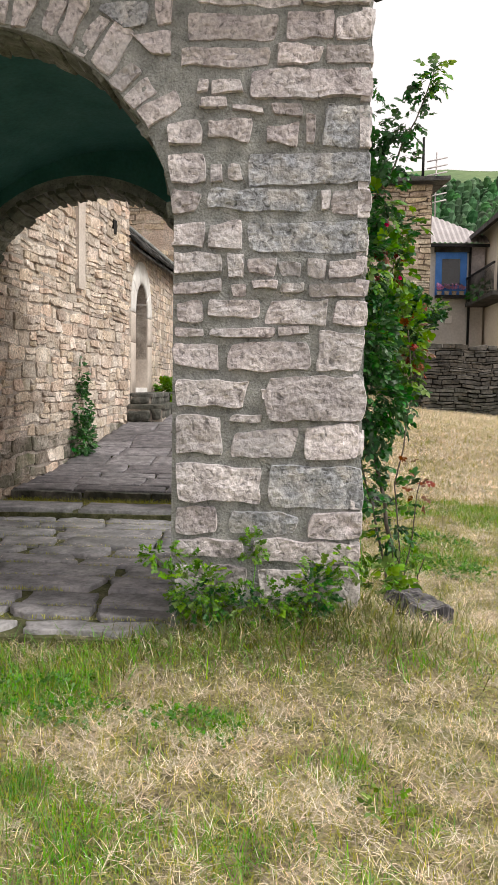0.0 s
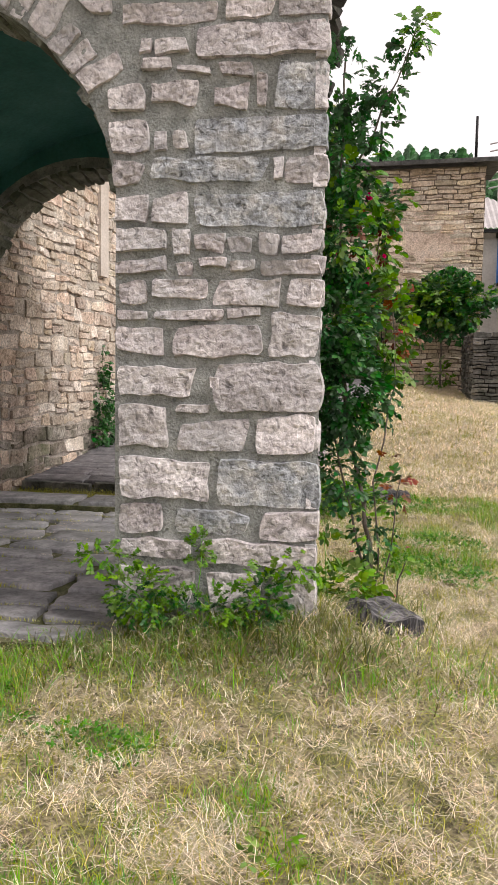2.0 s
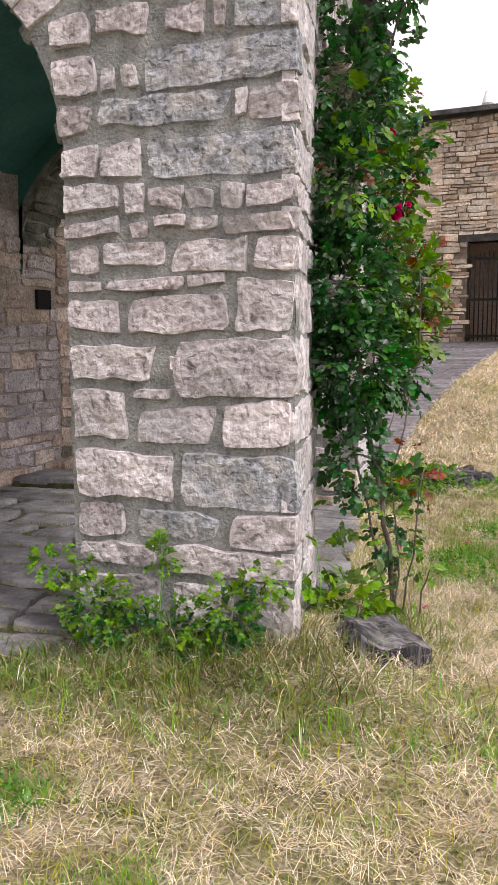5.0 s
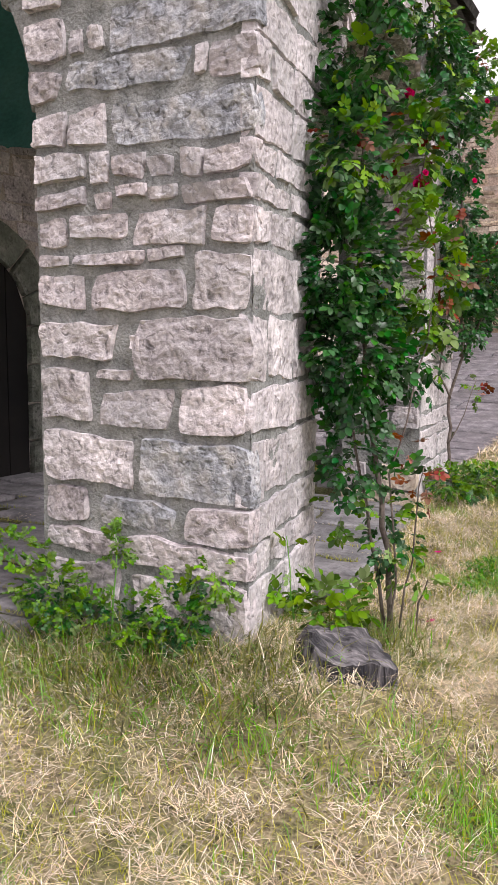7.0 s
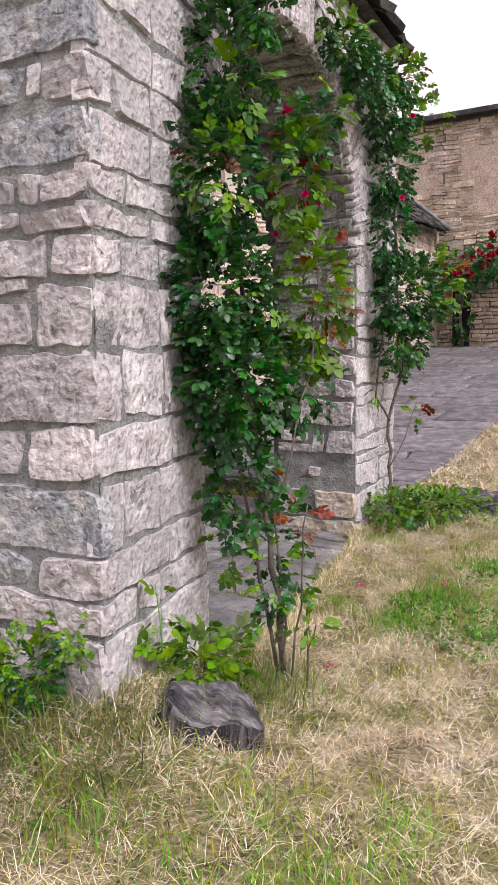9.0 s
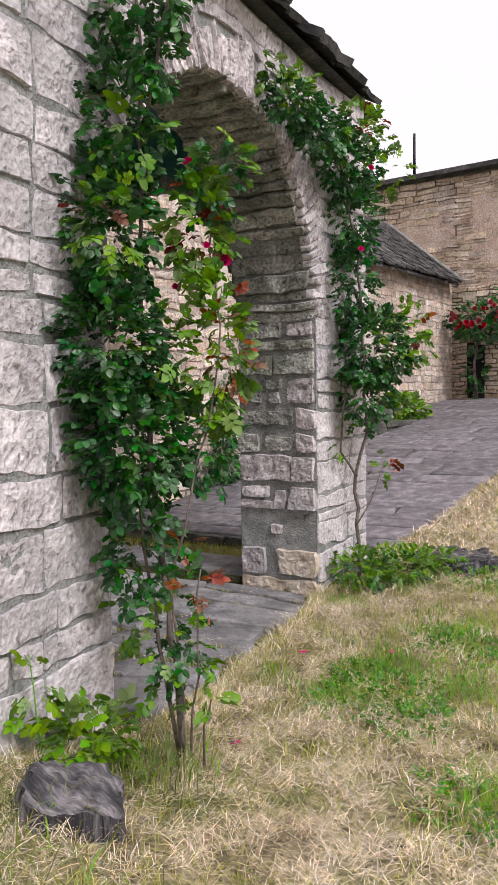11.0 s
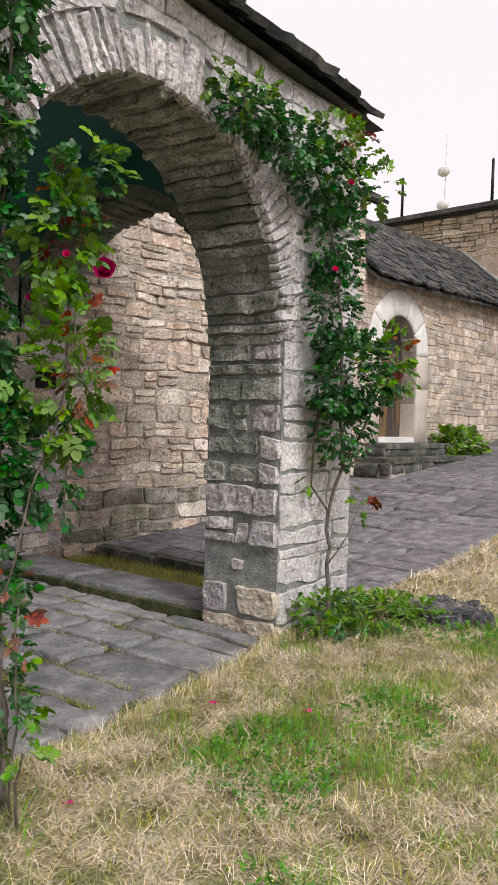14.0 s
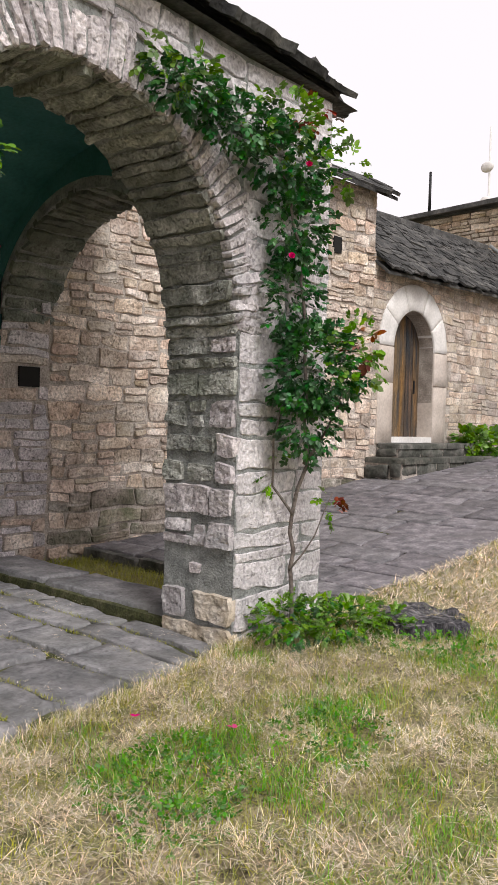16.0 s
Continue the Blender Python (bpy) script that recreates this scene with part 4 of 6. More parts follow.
prism(bm, [(0.56, 1.36), (1.78, 1.36), (1.78, 1.455), (0.56, 1.455)], annex, 0.02, -0.3)
part("threshold", bm, M["white_stone"], door, "pale stone threshold")
surround = tagged(new("trim_door_surround"), "dressed stone jambs and whitewashed arch blocks", "door surround", kind="structure")
rf = ring_face(annex(DC[0], DC[1], 0), (0, 1, 0), (1, 0, 0), 0.6)
rnd = random.Random(131)
arc = [0, 0.36, 0.72, 1.16, 1.53, 0.6 * math.pi]
for s0, s1 in zip(arc, arc[1:]):
    vs, fs = stone_geometry(rf, s0, s1, 0.0, 0.41, 0.03, 6, 4, 0.003, rnd, None, 0.003, depth=0.3)
    mesh_object("arch_block", vs, fs, M["white_stone"], surround)
for u0, u1 in ((0.15, 0.57), (1.77, 2.2)):
    v = 1.35
    for h in (0.93, 0.54):
        vs, fs = stone_geometry(annex, u0, u1, v, v + h - 0.006, 0.03, 3, 3, 0.003, rnd, None, 0.003, depth=0.3)
        mesh_object("jamb_block", vs, fs, M["door_stone"], surround)
        v += h - 0.003
steps = tagged(new("step_door"), "dark stone steps before the annex door", "step", kind="structure")
def block_run(parent, x0, x1, y0, y1, z0, z1, wide, seed, mat, name="step_stone"):
    """A low run of stones: faces to the east and the south, with slabs on top."""
    bm = bmesh.new()
    box(bm, x0, x1, y0, y1, z0, z1 - 0.06)
    part("core", bm, M["mortar_warm"], parent)
    lay(parent, plane((x1, y0), (x1, y1)), random_courses(0, y1 - y0, z0, z1 - 0.07, (0.1, 0.18), wide, seed), mat, (0.01, 0.04), 0.02, 0.08, 0.012, seed=seed, name=name, wave=0.02)
    lay(parent, plane((x0, y0), (x1, y0)), random_courses(0, x1 - x0, z0, z1 - 0.07, (0.1, 0.18), wide, seed + 1), mat, (0.01, 0.04), 0.02, 0.08, 0.012, seed=seed + 1, name=name, wave=0.02)
    rnd = random.Random(seed)
    y = y0
    while y < y1 - 0.05:
        e = min(y1, y + rnd.uniform(0.5, 0.9))
        vs, fs = stone_geometry(lambda u, v, d: Vector((u, v, z1 - 0.05 + d)), x0, x1 + 0.05, y - 0.02, e, 0.05, 4, 4, 0.008, rnd, None, 0.008, depth=0.06)
        mesh_object("tread", vs, fs, mat, parent)
        y = e


block_run(steps, -3.04, -2.42, 14.25, 17.4, 0.6, 1.17, (0.25, 0.5), 141, M["stone_dark"])
block_run(steps, -3.04, -2.68, 14.55, 16.9, 1.15, 1.37, (0.3, 0.6), 145, M["stone_dark"])

# putlog hole and the small window of the church wall, with the doorway under the porch
bm = bmesh.new()
prism(bm, [(4.41, 1.92), (4.63, 1.92), (4.63, 2.12), (4.41, 2.12)], church, 0.034, -0.1)
tagged(part("window_putlog", bm, M["void"]), "small square dark hole in the church wall", "window", kind="structure")
bm = bmesh.new()
prism(bm, [(8.98, 3.98), (9.14, 3.98), (9.14, 4.2), (8.98, 4.2)], church, 0.035, -0.1)
tagged(part("window_slit", bm, M["void"]), "small dark slit in the church wall", "window", kind="structure")
church_door = tagged(new("door_church"), "dark wooden church door in an arched stone doorway", "door", kind="structure")
for i in range(6):
    bm = bmesh.new()
    u0, u1 = 1.85 + 0.2333 * i, 1.85 + 0.2333 * (i + 1) - 0.008
    tops = [DOOR_C[1] + math.sqrt(max(0.0, 0.7 ** 2 - (u - DOOR_C[0]) ** 2)) for u in (u0, (u0 + u1) / 2, u1)]
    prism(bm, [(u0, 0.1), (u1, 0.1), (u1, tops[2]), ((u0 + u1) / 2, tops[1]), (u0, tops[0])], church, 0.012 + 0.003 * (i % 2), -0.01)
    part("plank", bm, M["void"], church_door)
rf = ring_face(church(*DOOR_C, 0), (*CHU, 0), (CHU.y, -CHU.x, 0), 0.7)
s = 0.0
rnd = random.Random(151)
while s < 0.7 * math.pi - 0.05:
    e = min(s + 0.2749, 0.7 * math.pi)
    vs, fs = stone_geometry(rf, s, e, 0.0, 0.32, 0.06, 4, 4, 0.01, rnd, None, 0.006)
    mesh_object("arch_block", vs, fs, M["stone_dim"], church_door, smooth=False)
    s = e
for u0, u1 in ((1.53, 1.85), (3.25, 3.57)):
    for k in range(4):
        vs, fs = stone_geometry(church, u0, u1, 0.1 + 0.3625 * k, 0.1 + 0.3625 * (k + 1), 0.06, 4, 4, 0.01, rnd, None, 0.006)
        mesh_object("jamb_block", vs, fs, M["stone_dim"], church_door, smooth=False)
# a flat pilaster strip on the church wall
bm = bmesh.new()
prism(bm, [(7.36, 2.9), (7.62, 2.9), (7.62, 4.4), (7.36, 4.4)], church, 0.06, -0.02)
part("pilaster", bm, M["door_stone"], wall_church)

# ---- barn gate ----
gate = tagged(new("door_barn_gate"), "dark iron bar gate under a wooden lintel in the barn wall", "gate", kind="structure")
zf = terrain(0.5, 20.7)
for i in range(9):
    u = GATE[0] + 0.08 + 0.1 * i
    vs, fs = tube([barn(u, zf + 0.05, -0.12), barn(u, 3.55 - 0.03 * abs(i - 4), -0.12)], [0.014, 0.014], 6)
    mesh_object("bar", vs, fs, M["iron"], gate)
for z0 in (zf + 0.12, zf + 0.95, 3.35):
    bm = bmesh.new()
    prism(bm, [(GATE[0] + 0.02, z0), (GATE[1] - 0.02, z0), (GATE[1] - 0.02, z0 + 0.06), (GATE[0] + 0.02, z0 + 0.06)], barn, -0.1, -0.14)
    part("rail", bm, M["iron"], gate)
bm = bmesh.new()
prism(bm, [(GATE[0] - 0.2, GATE[2]), (GATE[1] + 0.2, GATE[2]), (GATE[1] + 0.2, GATE[2] + 0.16), (GATE[0] - 0.2, GATE[2] + 0.16)], barn, 0.05, -0.2)
part("lintel", bm, M["slate_roof"], gate, "dark wooden lintel")
bm = bmesh.new()
prism(bm, [(GATE[0] - 0.5, 0.8), (GATE[1] + 0.5, 0.8), (GATE[1] + 0.5, 4.2), (GATE[0] - 0.5, 4.2)], barn, -1.6, -1.7)
tagged(part("wall_behind_gate", bm, M["render_patch"]), "beige rendered wall behind the gate", "wall", kind="structure")
bm = bmesh.new()
for a, b, c, d in ((4.1, 6.5, 4.0, 6.4), (7.6, 9.9, 3.9, 5.5), (2.7, 4.05, 4.5, 5.9)):
    prism(bm, [(a, c), (b, c), (b, d), (a, d)], barn, 0.012, -0.02)
part("render", bm, M["render_patch"], wall_barn, "flaking beige lime render")
bm = bmesh.new()
prism(bm, [(4.35, 1.2), (4.75, 1.2), (4.75, 2.75), (4.35, 2.75)], barn, 0.04, -0.05)
tagged(part("window_barn_niche", bm, M["void"]), "dark narrow opening in the barn wall", "window", kind="structure")

# ---- dark dry-stone wall beside the barn ----
# its shaded side faces the meadow: that shade is in the stone colour
drywall = new("dry_stone_wall")
for p, q, L, sd in (((2.7, 18.15), (14.7, 17.8), 12.0, 161), ((2.75, 20.4), (2.7, 18.15), 2.25, 163)):
    f = plane(p, q)
    bm = bmesh.new()
    prism(bm, [(0, 0.4), (L, 0.4), (L, 2.42), (0, 2.42)], f, -0.03, -0.5)
    part("core", bm, M["void"], drywall)
    lay(drywall, f, random_courses(0, L, 0.7, 2.5, (0.045, 0.11), (0.12, 0.38), sd), M["stone_dark"], (0.0, 0.05), 0.02, 0.15, 0.008, limit=120, keep=lambda u, v: u < 5 and v > 1.0, rest=M["stone_dark_i"], seed=sd, most=3, wave=0.05, split=0.2, smooth=False)
tagged(drywall, "dark dry-stone wall of thin layered stones", "wall", kind="structure")

# ---- dark kerb before the lane ----
kerb = tagged(new("kerb_lane"), "dark stone kerb under the lane slabs", "kerb", kind="structure")
x = -3.5
rnd = random.Random(171)
while x < -0.25:
    e = min(x + rnd.uniform(0.5, 1.0), -0.2)
    vs, fs = stone_geometry(plane((0, 9.70), (1, 9.70)), x, e, 0.06, 0.255, 0.05, 6, 4, 0.01, rnd, None, 0.008, depth=0.12)
    mesh_object("kerb_stone", vs, fs, M["stone_dark"], kerb, smooth=False)
    x = e

# ---- leaves and plants ----
def leaflet(length, width, fold=0.25, droop=0.15):
    """A pointed oval leaf along +y, folded along its rib."""
    prof = [(0.0, 0.0), (0.16, 0.7), (0.45, 1.0), (0.78, 0.76), (1.0, 0.0)]
    vs, fs = [], []
    for t, w in prof:
        y, z = t * length, -droop * length * t * t
        vs += [(-w * width / 2, y, z + fold * w * width / 2), (0, y, z), (w * width / 2, y, z + fold * w * width / 2)]
    for i in range(len(prof) - 1):
        a, b = 3 * i, 3 * i + 3
        fs += [(a, a + 1, b + 1, b), (a + 1, a + 2, b + 2, b + 1)]
    return np.array(vs, dtype=float), fs


def merge(pieces):
    vs, fs, k = [], [], 0
    for v, f in pieces:
        vs.append(v)
        fs += [tuple(i + k for i in q) for q in f]
        k += len(v)
    return np.concatenate(vs), fs


def moved(v, m):
    a = np.array(m)
    return v @ a[:3, :3].T + a[:3, 3]


def compound_leaf(size, rnd, pairs=2):
    """A rose leaf: leaflets in pairs along a stalk and one at its tip."""
    out = [leaflet(size * 0.5, size * 0.33) for _ in range(1)]
    out[0] = (moved(out[0][0], pose(0, size * 0.62, -0.04 * size, rnd.uniform(-15, 5), rnd.uniform(-15, 15), rnd.uniform(-12, 12))), out[0][1])
    for i in range(pairs):
        for sgn in (-1, 1):
            v, f = leaflet(size * (0.42 - 0.06 * (pairs - 1 - i)), size * 0.29)
            out.append((moved(v, pose(0, size * (0.3 + 0.28 * i), 0, rnd.uniform(-22, 6), sgn * 14 + rnd.uniform(-15, 15), -sgn * rnd.uniform(48, 72))), f))
    st = np.array([(-0.004, 0, 0), (0.004, 0, 0), (0.003, size * 0.64, -0.01), (-0.003, size * 0.64, -0.01)])
    out.append((st, [(0, 1, 2, 3)]))
    return merge(out)


def leaf_variants(size, seed, n=6, pairs=2):
    rnd = random.Random(seed)
    return [compound_leaf(size * rnd.uniform(0.85, 1.15), rnd, pairs) for _ in range(n)]


def leaf_pose(rnd, at, outward, flat=0.5):
    """A leaf that points outward and a little down, its face to the sky."""
    y = (Vector(outward) + Vector((rnd.uniform(-0.8, 0.8), rnd.uniform(-0.8, 0.8), rnd.uniform(-0.7, 0.35)))).normalized()
    up = (Z * flat + Vector(outward) * (1 - flat) + Vector((rnd.uniform(-0.6, 0.6), rnd.uniform(-0.6, 0.6), rnd.uniform(-0.3, 0.6)))).normalized()
    x = y.cross(up)
    if x.length < 0.1:
        x = Vector((1, 0, 0))
    x.normalize()
    z = x.cross(y)
    m = Matrix((x, y, z)).transposed().to_4x4()
    m.translation = at
    return m


def in_blob(rnd, blob):
    """A point in the outer part of an ellipsoid, and its way out."""
    c, r = Vector(blob[0]), blob[1]
    d = Vector((rnd.gauss(0, 1), rnd.gauss(0, 1), rnd.gauss(0, 1))).normalized()
    k = rnd.uniform(0.25, 1.0) ** 0.5
    lump = 1 + 0.3 * noise.noise(Vector((d.x * 2 + c.x, d.y * 2 + c.y, d.z * 2 + c.z)))
    p = c + Vector((d.x * r[0], d.y * r[1], d.z * r[2])) * k * lump
    return p, d


def foliage(parent, blobs, variants, mat, mat_joined, singles, seed, name="leaf", bounds=None, more=1.0):
    """blobs: (centre, radii, leaves). The first singles of the leaves are parts, the rest one mesh."""
    rnd = random.Random(seed)
    todo = [b for b in blobs for _ in range(round(b[2] * more))]
    rnd.shuffle(todo)
    meshes = []
    for v, f in variants:
        me = bpy.data.meshes.new(name)
        me.from_pydata(v.tolist(), [], f)
        me.shade_smooth()
        me.materials.append(mat)
        meshes.append(me)
    rest = []
    inv = Matrix.Translation(-Vector(parent.get("base", (0, 0, 0))))
    done = 0
    for b in todo:
        p, d = in_blob(rnd, b)
        if bounds and not bounds(p):
            continue
        m = leaf_pose(rnd, p, d)
        k = rnd.randrange(len(variants))
        s = rnd.uniform(0.7, 1.2)
        m = m @ Matrix.Diagonal((s, s, s, 1))
        if done < singles:
            ob = new(name, meshes[k])
            ob.parent, ob.matrix_parent_inverse, ob.matrix_basis = parent, inv, m
            done += 1
        else:
            rest.append((moved(variants[k][0], m), variants[k][1]))
    if rest:
        v, f = merge(rest)
        tagged(mesh_object("foliage", v.tolist(), f, mat_joined, parent), kind="stuff")


def stem(parent, points, r0, r1, seed, name="stem", mat=None, wiggle=0.011):
    rnd = random.Random(seed)
    pts = []
    P = [Vector(p) for p in points]
    for a, b in zip(P, P[1:]):
        n = max(2, int((b - a).length / 0.12))
        for i in range(n):
            pts.append(a.lerp(b, i / n) + Vector((rnd.uniform(-1, 1), rnd.uniform(-1, 1), 0)) * wiggle)
    pts.append(P[-1])
    pts[0] = P[0]
    rr = [r0 + (r1 - r0) * i / (len(pts) - 1) for i in range(len(pts))]
    vs, fs = tube(pts, rr, 6)
    return mesh_object(name, vs, fs, mat or M["bark"], parent)


def bloom_data(size, seed):
    """A rose: three whorls of cupped petals."""
    rnd = random.Random(seed)
    out = []
    for ring, (n, tilt, k) in enumerate(((5, 62, 1.0), (5, 38, 0.8), (4, 14, 0.6))):
        for i in range(n):
            v, f = leaflet(size * 0.55 * k, size * 0.55 * k, 0.5, -0.35)
            a = 360 * i / n + ring * 30 + rnd.uniform(-10, 10)
            out.append((moved(v, pose(0, 0, 0, 0, 0, a) @ pose(0, 0, 0, 90 - tilt, 0, 0)), f))
    return merge(out)


BLOOMS = {}
def bloom(parent, at, size, facing, seed, mat, name="bloom"):
    key = (seed % 3, mat.name)
    if key not in BLOOMS:
        v, f = bloom_data(1.0, seed)
        me = bpy.data.meshes.new(name)
        me.from_pydata(v.tolist(), [], f)
        bm = bmesh.new()
        bm.from_mesh(me)
        bmesh.ops.remove_doubles(bm, verts=bm.verts[:], dist=0.0005)
        bm.to_mesh(me)
        bm.free()
        me.shade_smooth()
        me.materials.append(mat)
        BLOOMS[key] = me
    ob = new(name, BLOOMS[key])
    ob.parent, ob.matrix_parent_inverse = parent, Matrix.Translation(-Vector(parent.get("base", (0, 0, 0))))
    q = Vector(facing).to_track_quat("Z", "Y").to_matrix().to_4x4()
    ob.matrix_basis = Matrix.Translation(at) @ q @ Matrix.Diagonal((size, size, size, 1))


ROSE = leaf_variants(0.09, 201)
ROSE_YOUNG = leaf_variants(0.105, 202)

# climbing rose on the corner pillar
b1 = (0.60, 5.66, terrain(0.6, 5.66) - 0.01)
rose_a = thing("climbing_rose", b1, "climbing rose with crimson blooms and reddish young leaves on the pillar", "rose bush")
clear_a = lambda p: p.x > 0.30 - 0.156 * (p.y - 4.79) + 0.02 or p.y > 5.80
stem(rose_a, [b1, (0.57, 5.67, 0.5), (0.47, 5.7, 1.0), (0.36, 5.76, 1.6), (0.33, 5.78, 2.4), (0.33, 5.8, 3.2), (0.34, 5.78, 3.5)], 0.016, 0.006, 1)
stem(rose_a, [(b1[0] + 0.02, b1[1], b1[2]), (0.62, 5.62, 0.5), (0.58, 5.62, 0.9), (0.70, 5.74, 1.5), (0.68, 5.9, 1.95), (0.56, 5.98, 2.3), (0.58, 6.0, 2.66)], 0.006, 0.003, 2)
stem(rose_a, [(b1[0] - 0.03, b1[1] + 0.02, b1[2]), (0.52, 5.66, 0.45), (0.40, 5.7, 0.85), (0.30, 5.74, 1.3)], 0.010, 0.006, 3)
stem(rose_a, [(b1[0] + 0.04, b1[1], b1[2]), (0.68, 5.64, 0.35), (0.72, 5.62, 0.75), (0.75, 5.6, 0.95)], 0.006, 0.003, 4)
stem(rose_a, [(0.40, 5.72, 2.8), (0.52, 5.66, 3.0), (0.64, 5.62, 3.28), (0.76, 5.6, 3.6)], 0.008, 0.003, 5)
stem(rose_a, [(b1[0] + 0.13, b1[1] - 0.03, b1[2]), (0.76, 5.6, 0.3), (0.79, 5.6, 0.42)], 0.006, 0.003, 6)
foliage(rose_a, [((0.57, 5.64, 0.7), (0.13, 0.1, 0.3), 32), ((0.38, 5.68, 1.0), (0.15, 0.16, 0.26), 60), ((0.39, 5.62, 1.45), (0.23, 0.22, 0.34), 290), ((0.34, 5.58, 1.85), (0.2, 0.22, 0.36), 260), ((0.31, 5.62, 2.35), (0.16, 0.2, 0.38), 190),
                 ((0.31, 5.7, 2.85), (0.15, 0.17, 0.38), 130), ((0.35, 5.76, 3.3), (0.15, 0.15, 0.3), 55), ((0.58, 5.98, 2.6), (0.13, 0.16, 0.16), 38), ((0.62, 5.82, 1.45), (0.12, 0.12, 0.22), 34), ((0.5, 5.7, 2.85), (0.08, 0.1, 0.12), 12),
                 ((0.53, 5.64, 3.05), (0.11, 0.1, 0.14), 26), ((0.63, 5.62, 3.27), (0.09, 0.09, 0.13), 20), ((0.72, 5.6, 3.47), (0.06, 0.06, 0.1), 12)],
        ROSE, M["leaf"], M["leaf_i"], 290, 211, bounds=clear_a, more=1.65)
foliage(rose_a, [((0.66, 5.88, 1.85), (0.12, 0.14, 0.36), 84), ((0.56, 5.9, 2.38), (0.12, 0.1, 0.24), 46), ((0.64, 6.02, 2.66), (0.1, 0.14, 0.12), 16), ((0.5, 5.72, 1.85), (0.14, 0.12, 0.25), 36), ((0.4, 5.5, 2.35), (0.18, 0.14, 0.2), 22), ((0.44, 5.6, 2.75), (0.16, 0.12, 0.12), 10), ((0.76, 5.6, 3.56), (0.07, 0.06, 0.09), 12), ((0.6, 5.62, 0.55), (0.16, 0.1, 0.3), 16), ((0.3, 5.7, 0.75), (0.1, 0.1, 0.25), 10), ((0.78, 5.6, 0.42), (0.06, 0.06, 0.08), 5)],
        ROSE_YOUNG, M["leaf_light"], M["leaf_light_i"], 140, 212, name="young_leaf", bounds=clear_a, more=1.45)
foliage(rose_a, [((0.72, 5.88, 1.85), (0.09, 0.1, 0.24), 20), ((0.54, 5.92, 2.36), (0.08, 0.08, 0.1), 9), ((0.56, 5.95, 2.55), (0.1, 0.1, 0.08), 5), ((0.36, 5.45, 2.42), (0.1, 0.08, 0.06), 5), ((0.73, 5.6, 0.85), (0.06, 0.05, 0.14), 9), ((0.62, 5.63, 1.0), (0.06, 0.06, 0.1), 5)],
        leaf_variants(0.085, 203), M["leaf_red"], M["leaf_red"], 60, 213, name="red_leaf")
for i, (p, s) in enumerate((((0.47, 6.22, 2.29), 0.125), ((0.49, 5.93, 2.67), 0.07), ((0.5, 5.8, 2.12), 0.035), ((0.6, 5.9, 2.3), 0.04), ((0.66, 5.95, 2.47), 0.035))):
    bloom(rose_a, p, s * 1.1, (0.6, -0.7, 0.25), i, M["petal"])
stem(rose_a, [(0.56, 5.98, 2.28), (0.5, 6.1, 2.32), (0.42, 6.2, 2.3)], 0.003, 0.002, 7)

# climbing rose on the far pillar
b2 = (0.06, 8.76, terrain(0.06, 8.76))
rose_b = thing("climbing_rose", b2, "climbing rose on one grey trunk spreading along the arch", "rose bush")
stem(rose_b, [b2, (0.05, 8.78, 0.5), (0.03, 8.8, 1.0), (0.08, 8.84, 1.35), (0.1, 8.86, 1.8), (0.05, 8.8, 2.6), (0.02, 8.7, 3.2), (0.06, 8.3, 3.42), (0.10, 7.8, 3.5), (0.12, 7.35, 3.66)], 0.016, 0.005, 11, wiggle=0.02)
stem(rose_b, [(0.03, 8.8, 1.0), (-0.03, 8.66, 1.2), (0.0, 8.6, 1.5), (0.06, 8.7, 2.0)], 0.010, 0.005, 12)
stem(rose_b, [(0.04, 8.77, 0.62), (0.12, 8.95, 0.85), (0.18, 9.05, 1.15)], 0.007, 0.003, 13, wiggle=0.008)
stem(rose_b, [(0.08, 8.84, 1.35), (0.2, 8.95, 1.6), (0.3, 9.05, 2.0)], 0.012, 0.004, 14)
clear_b = lambda p: p.x > -0.07 - 0.087 * (min(p.y, 8.34) - 8.34)
foliage(rose_b, [((0.16, 8.84, 2.0), (0.28, 0.34, 0.32), 340), ((0.12, 8.8, 1.65), (0.2, 0.24, 0.26), 130), ((0.05, 8.72, 2.5), (0.14, 0.24, 0.35), 130), ((0.03, 8.72, 3.0), (0.17, 0.28, 0.35), 190), ((0.05, 8.6, 3.35), (0.18, 0.4, 0.25), 180),
                 ((0.10, 8.1, 3.45), (0.14, 0.35, 0.17), 120), ((0.12, 7.65, 3.52), (0.12, 0.3, 0.14), 90)], ROSE, M["leaf"], M["leaf_i"], 290, 221, bounds=clear_b, more=1.45)
foliage(rose_b, [((0.34, 9.0, 2.1), (0.2, 0.2, 0.3), 70), ((0.1, 7.6, 3.62), (0.12, 0.35, 0.12), 54), ((0.14, 8.5, 3.55), (0.2, 0.4, 0.2), 76), ((0.26, 8.95, 3.35), (0.18, 0.18, 0.16), 18), ((0.16, 9.02, 1.05), (0.07, 0.07, 0.14), 8), ((0.0, 8.62, 1.35), (0.05, 0.06, 0.2), 7)],
        ROSE_YOUNG, M["leaf_light"], M["leaf_light_i"], 150, 222, name="young_leaf", bounds=clear_b)
foliage(rose_b, [((0.18, 8.75, 3.7), (0.12, 0.15, 0.1), 8), ((0.42, 9.05, 2.2), (0.1, 0.1, 0.15), 6), ((0.2, 9.05, 1.0), (0.05, 0.05, 0.1), 3)], leaf_variants(0.12, 204), M["leaf_red"], M["leaf_red"], 20, 223, name="red_leaf", bounds=clear_b)
for i, p in enumerate(((0.2, 8.5, 2.7), (0.24, 8.6, 3.3))):
    bloom(rose_b, p, 0.06, (0.6, -0.6, 0.3), i, M["petal"])


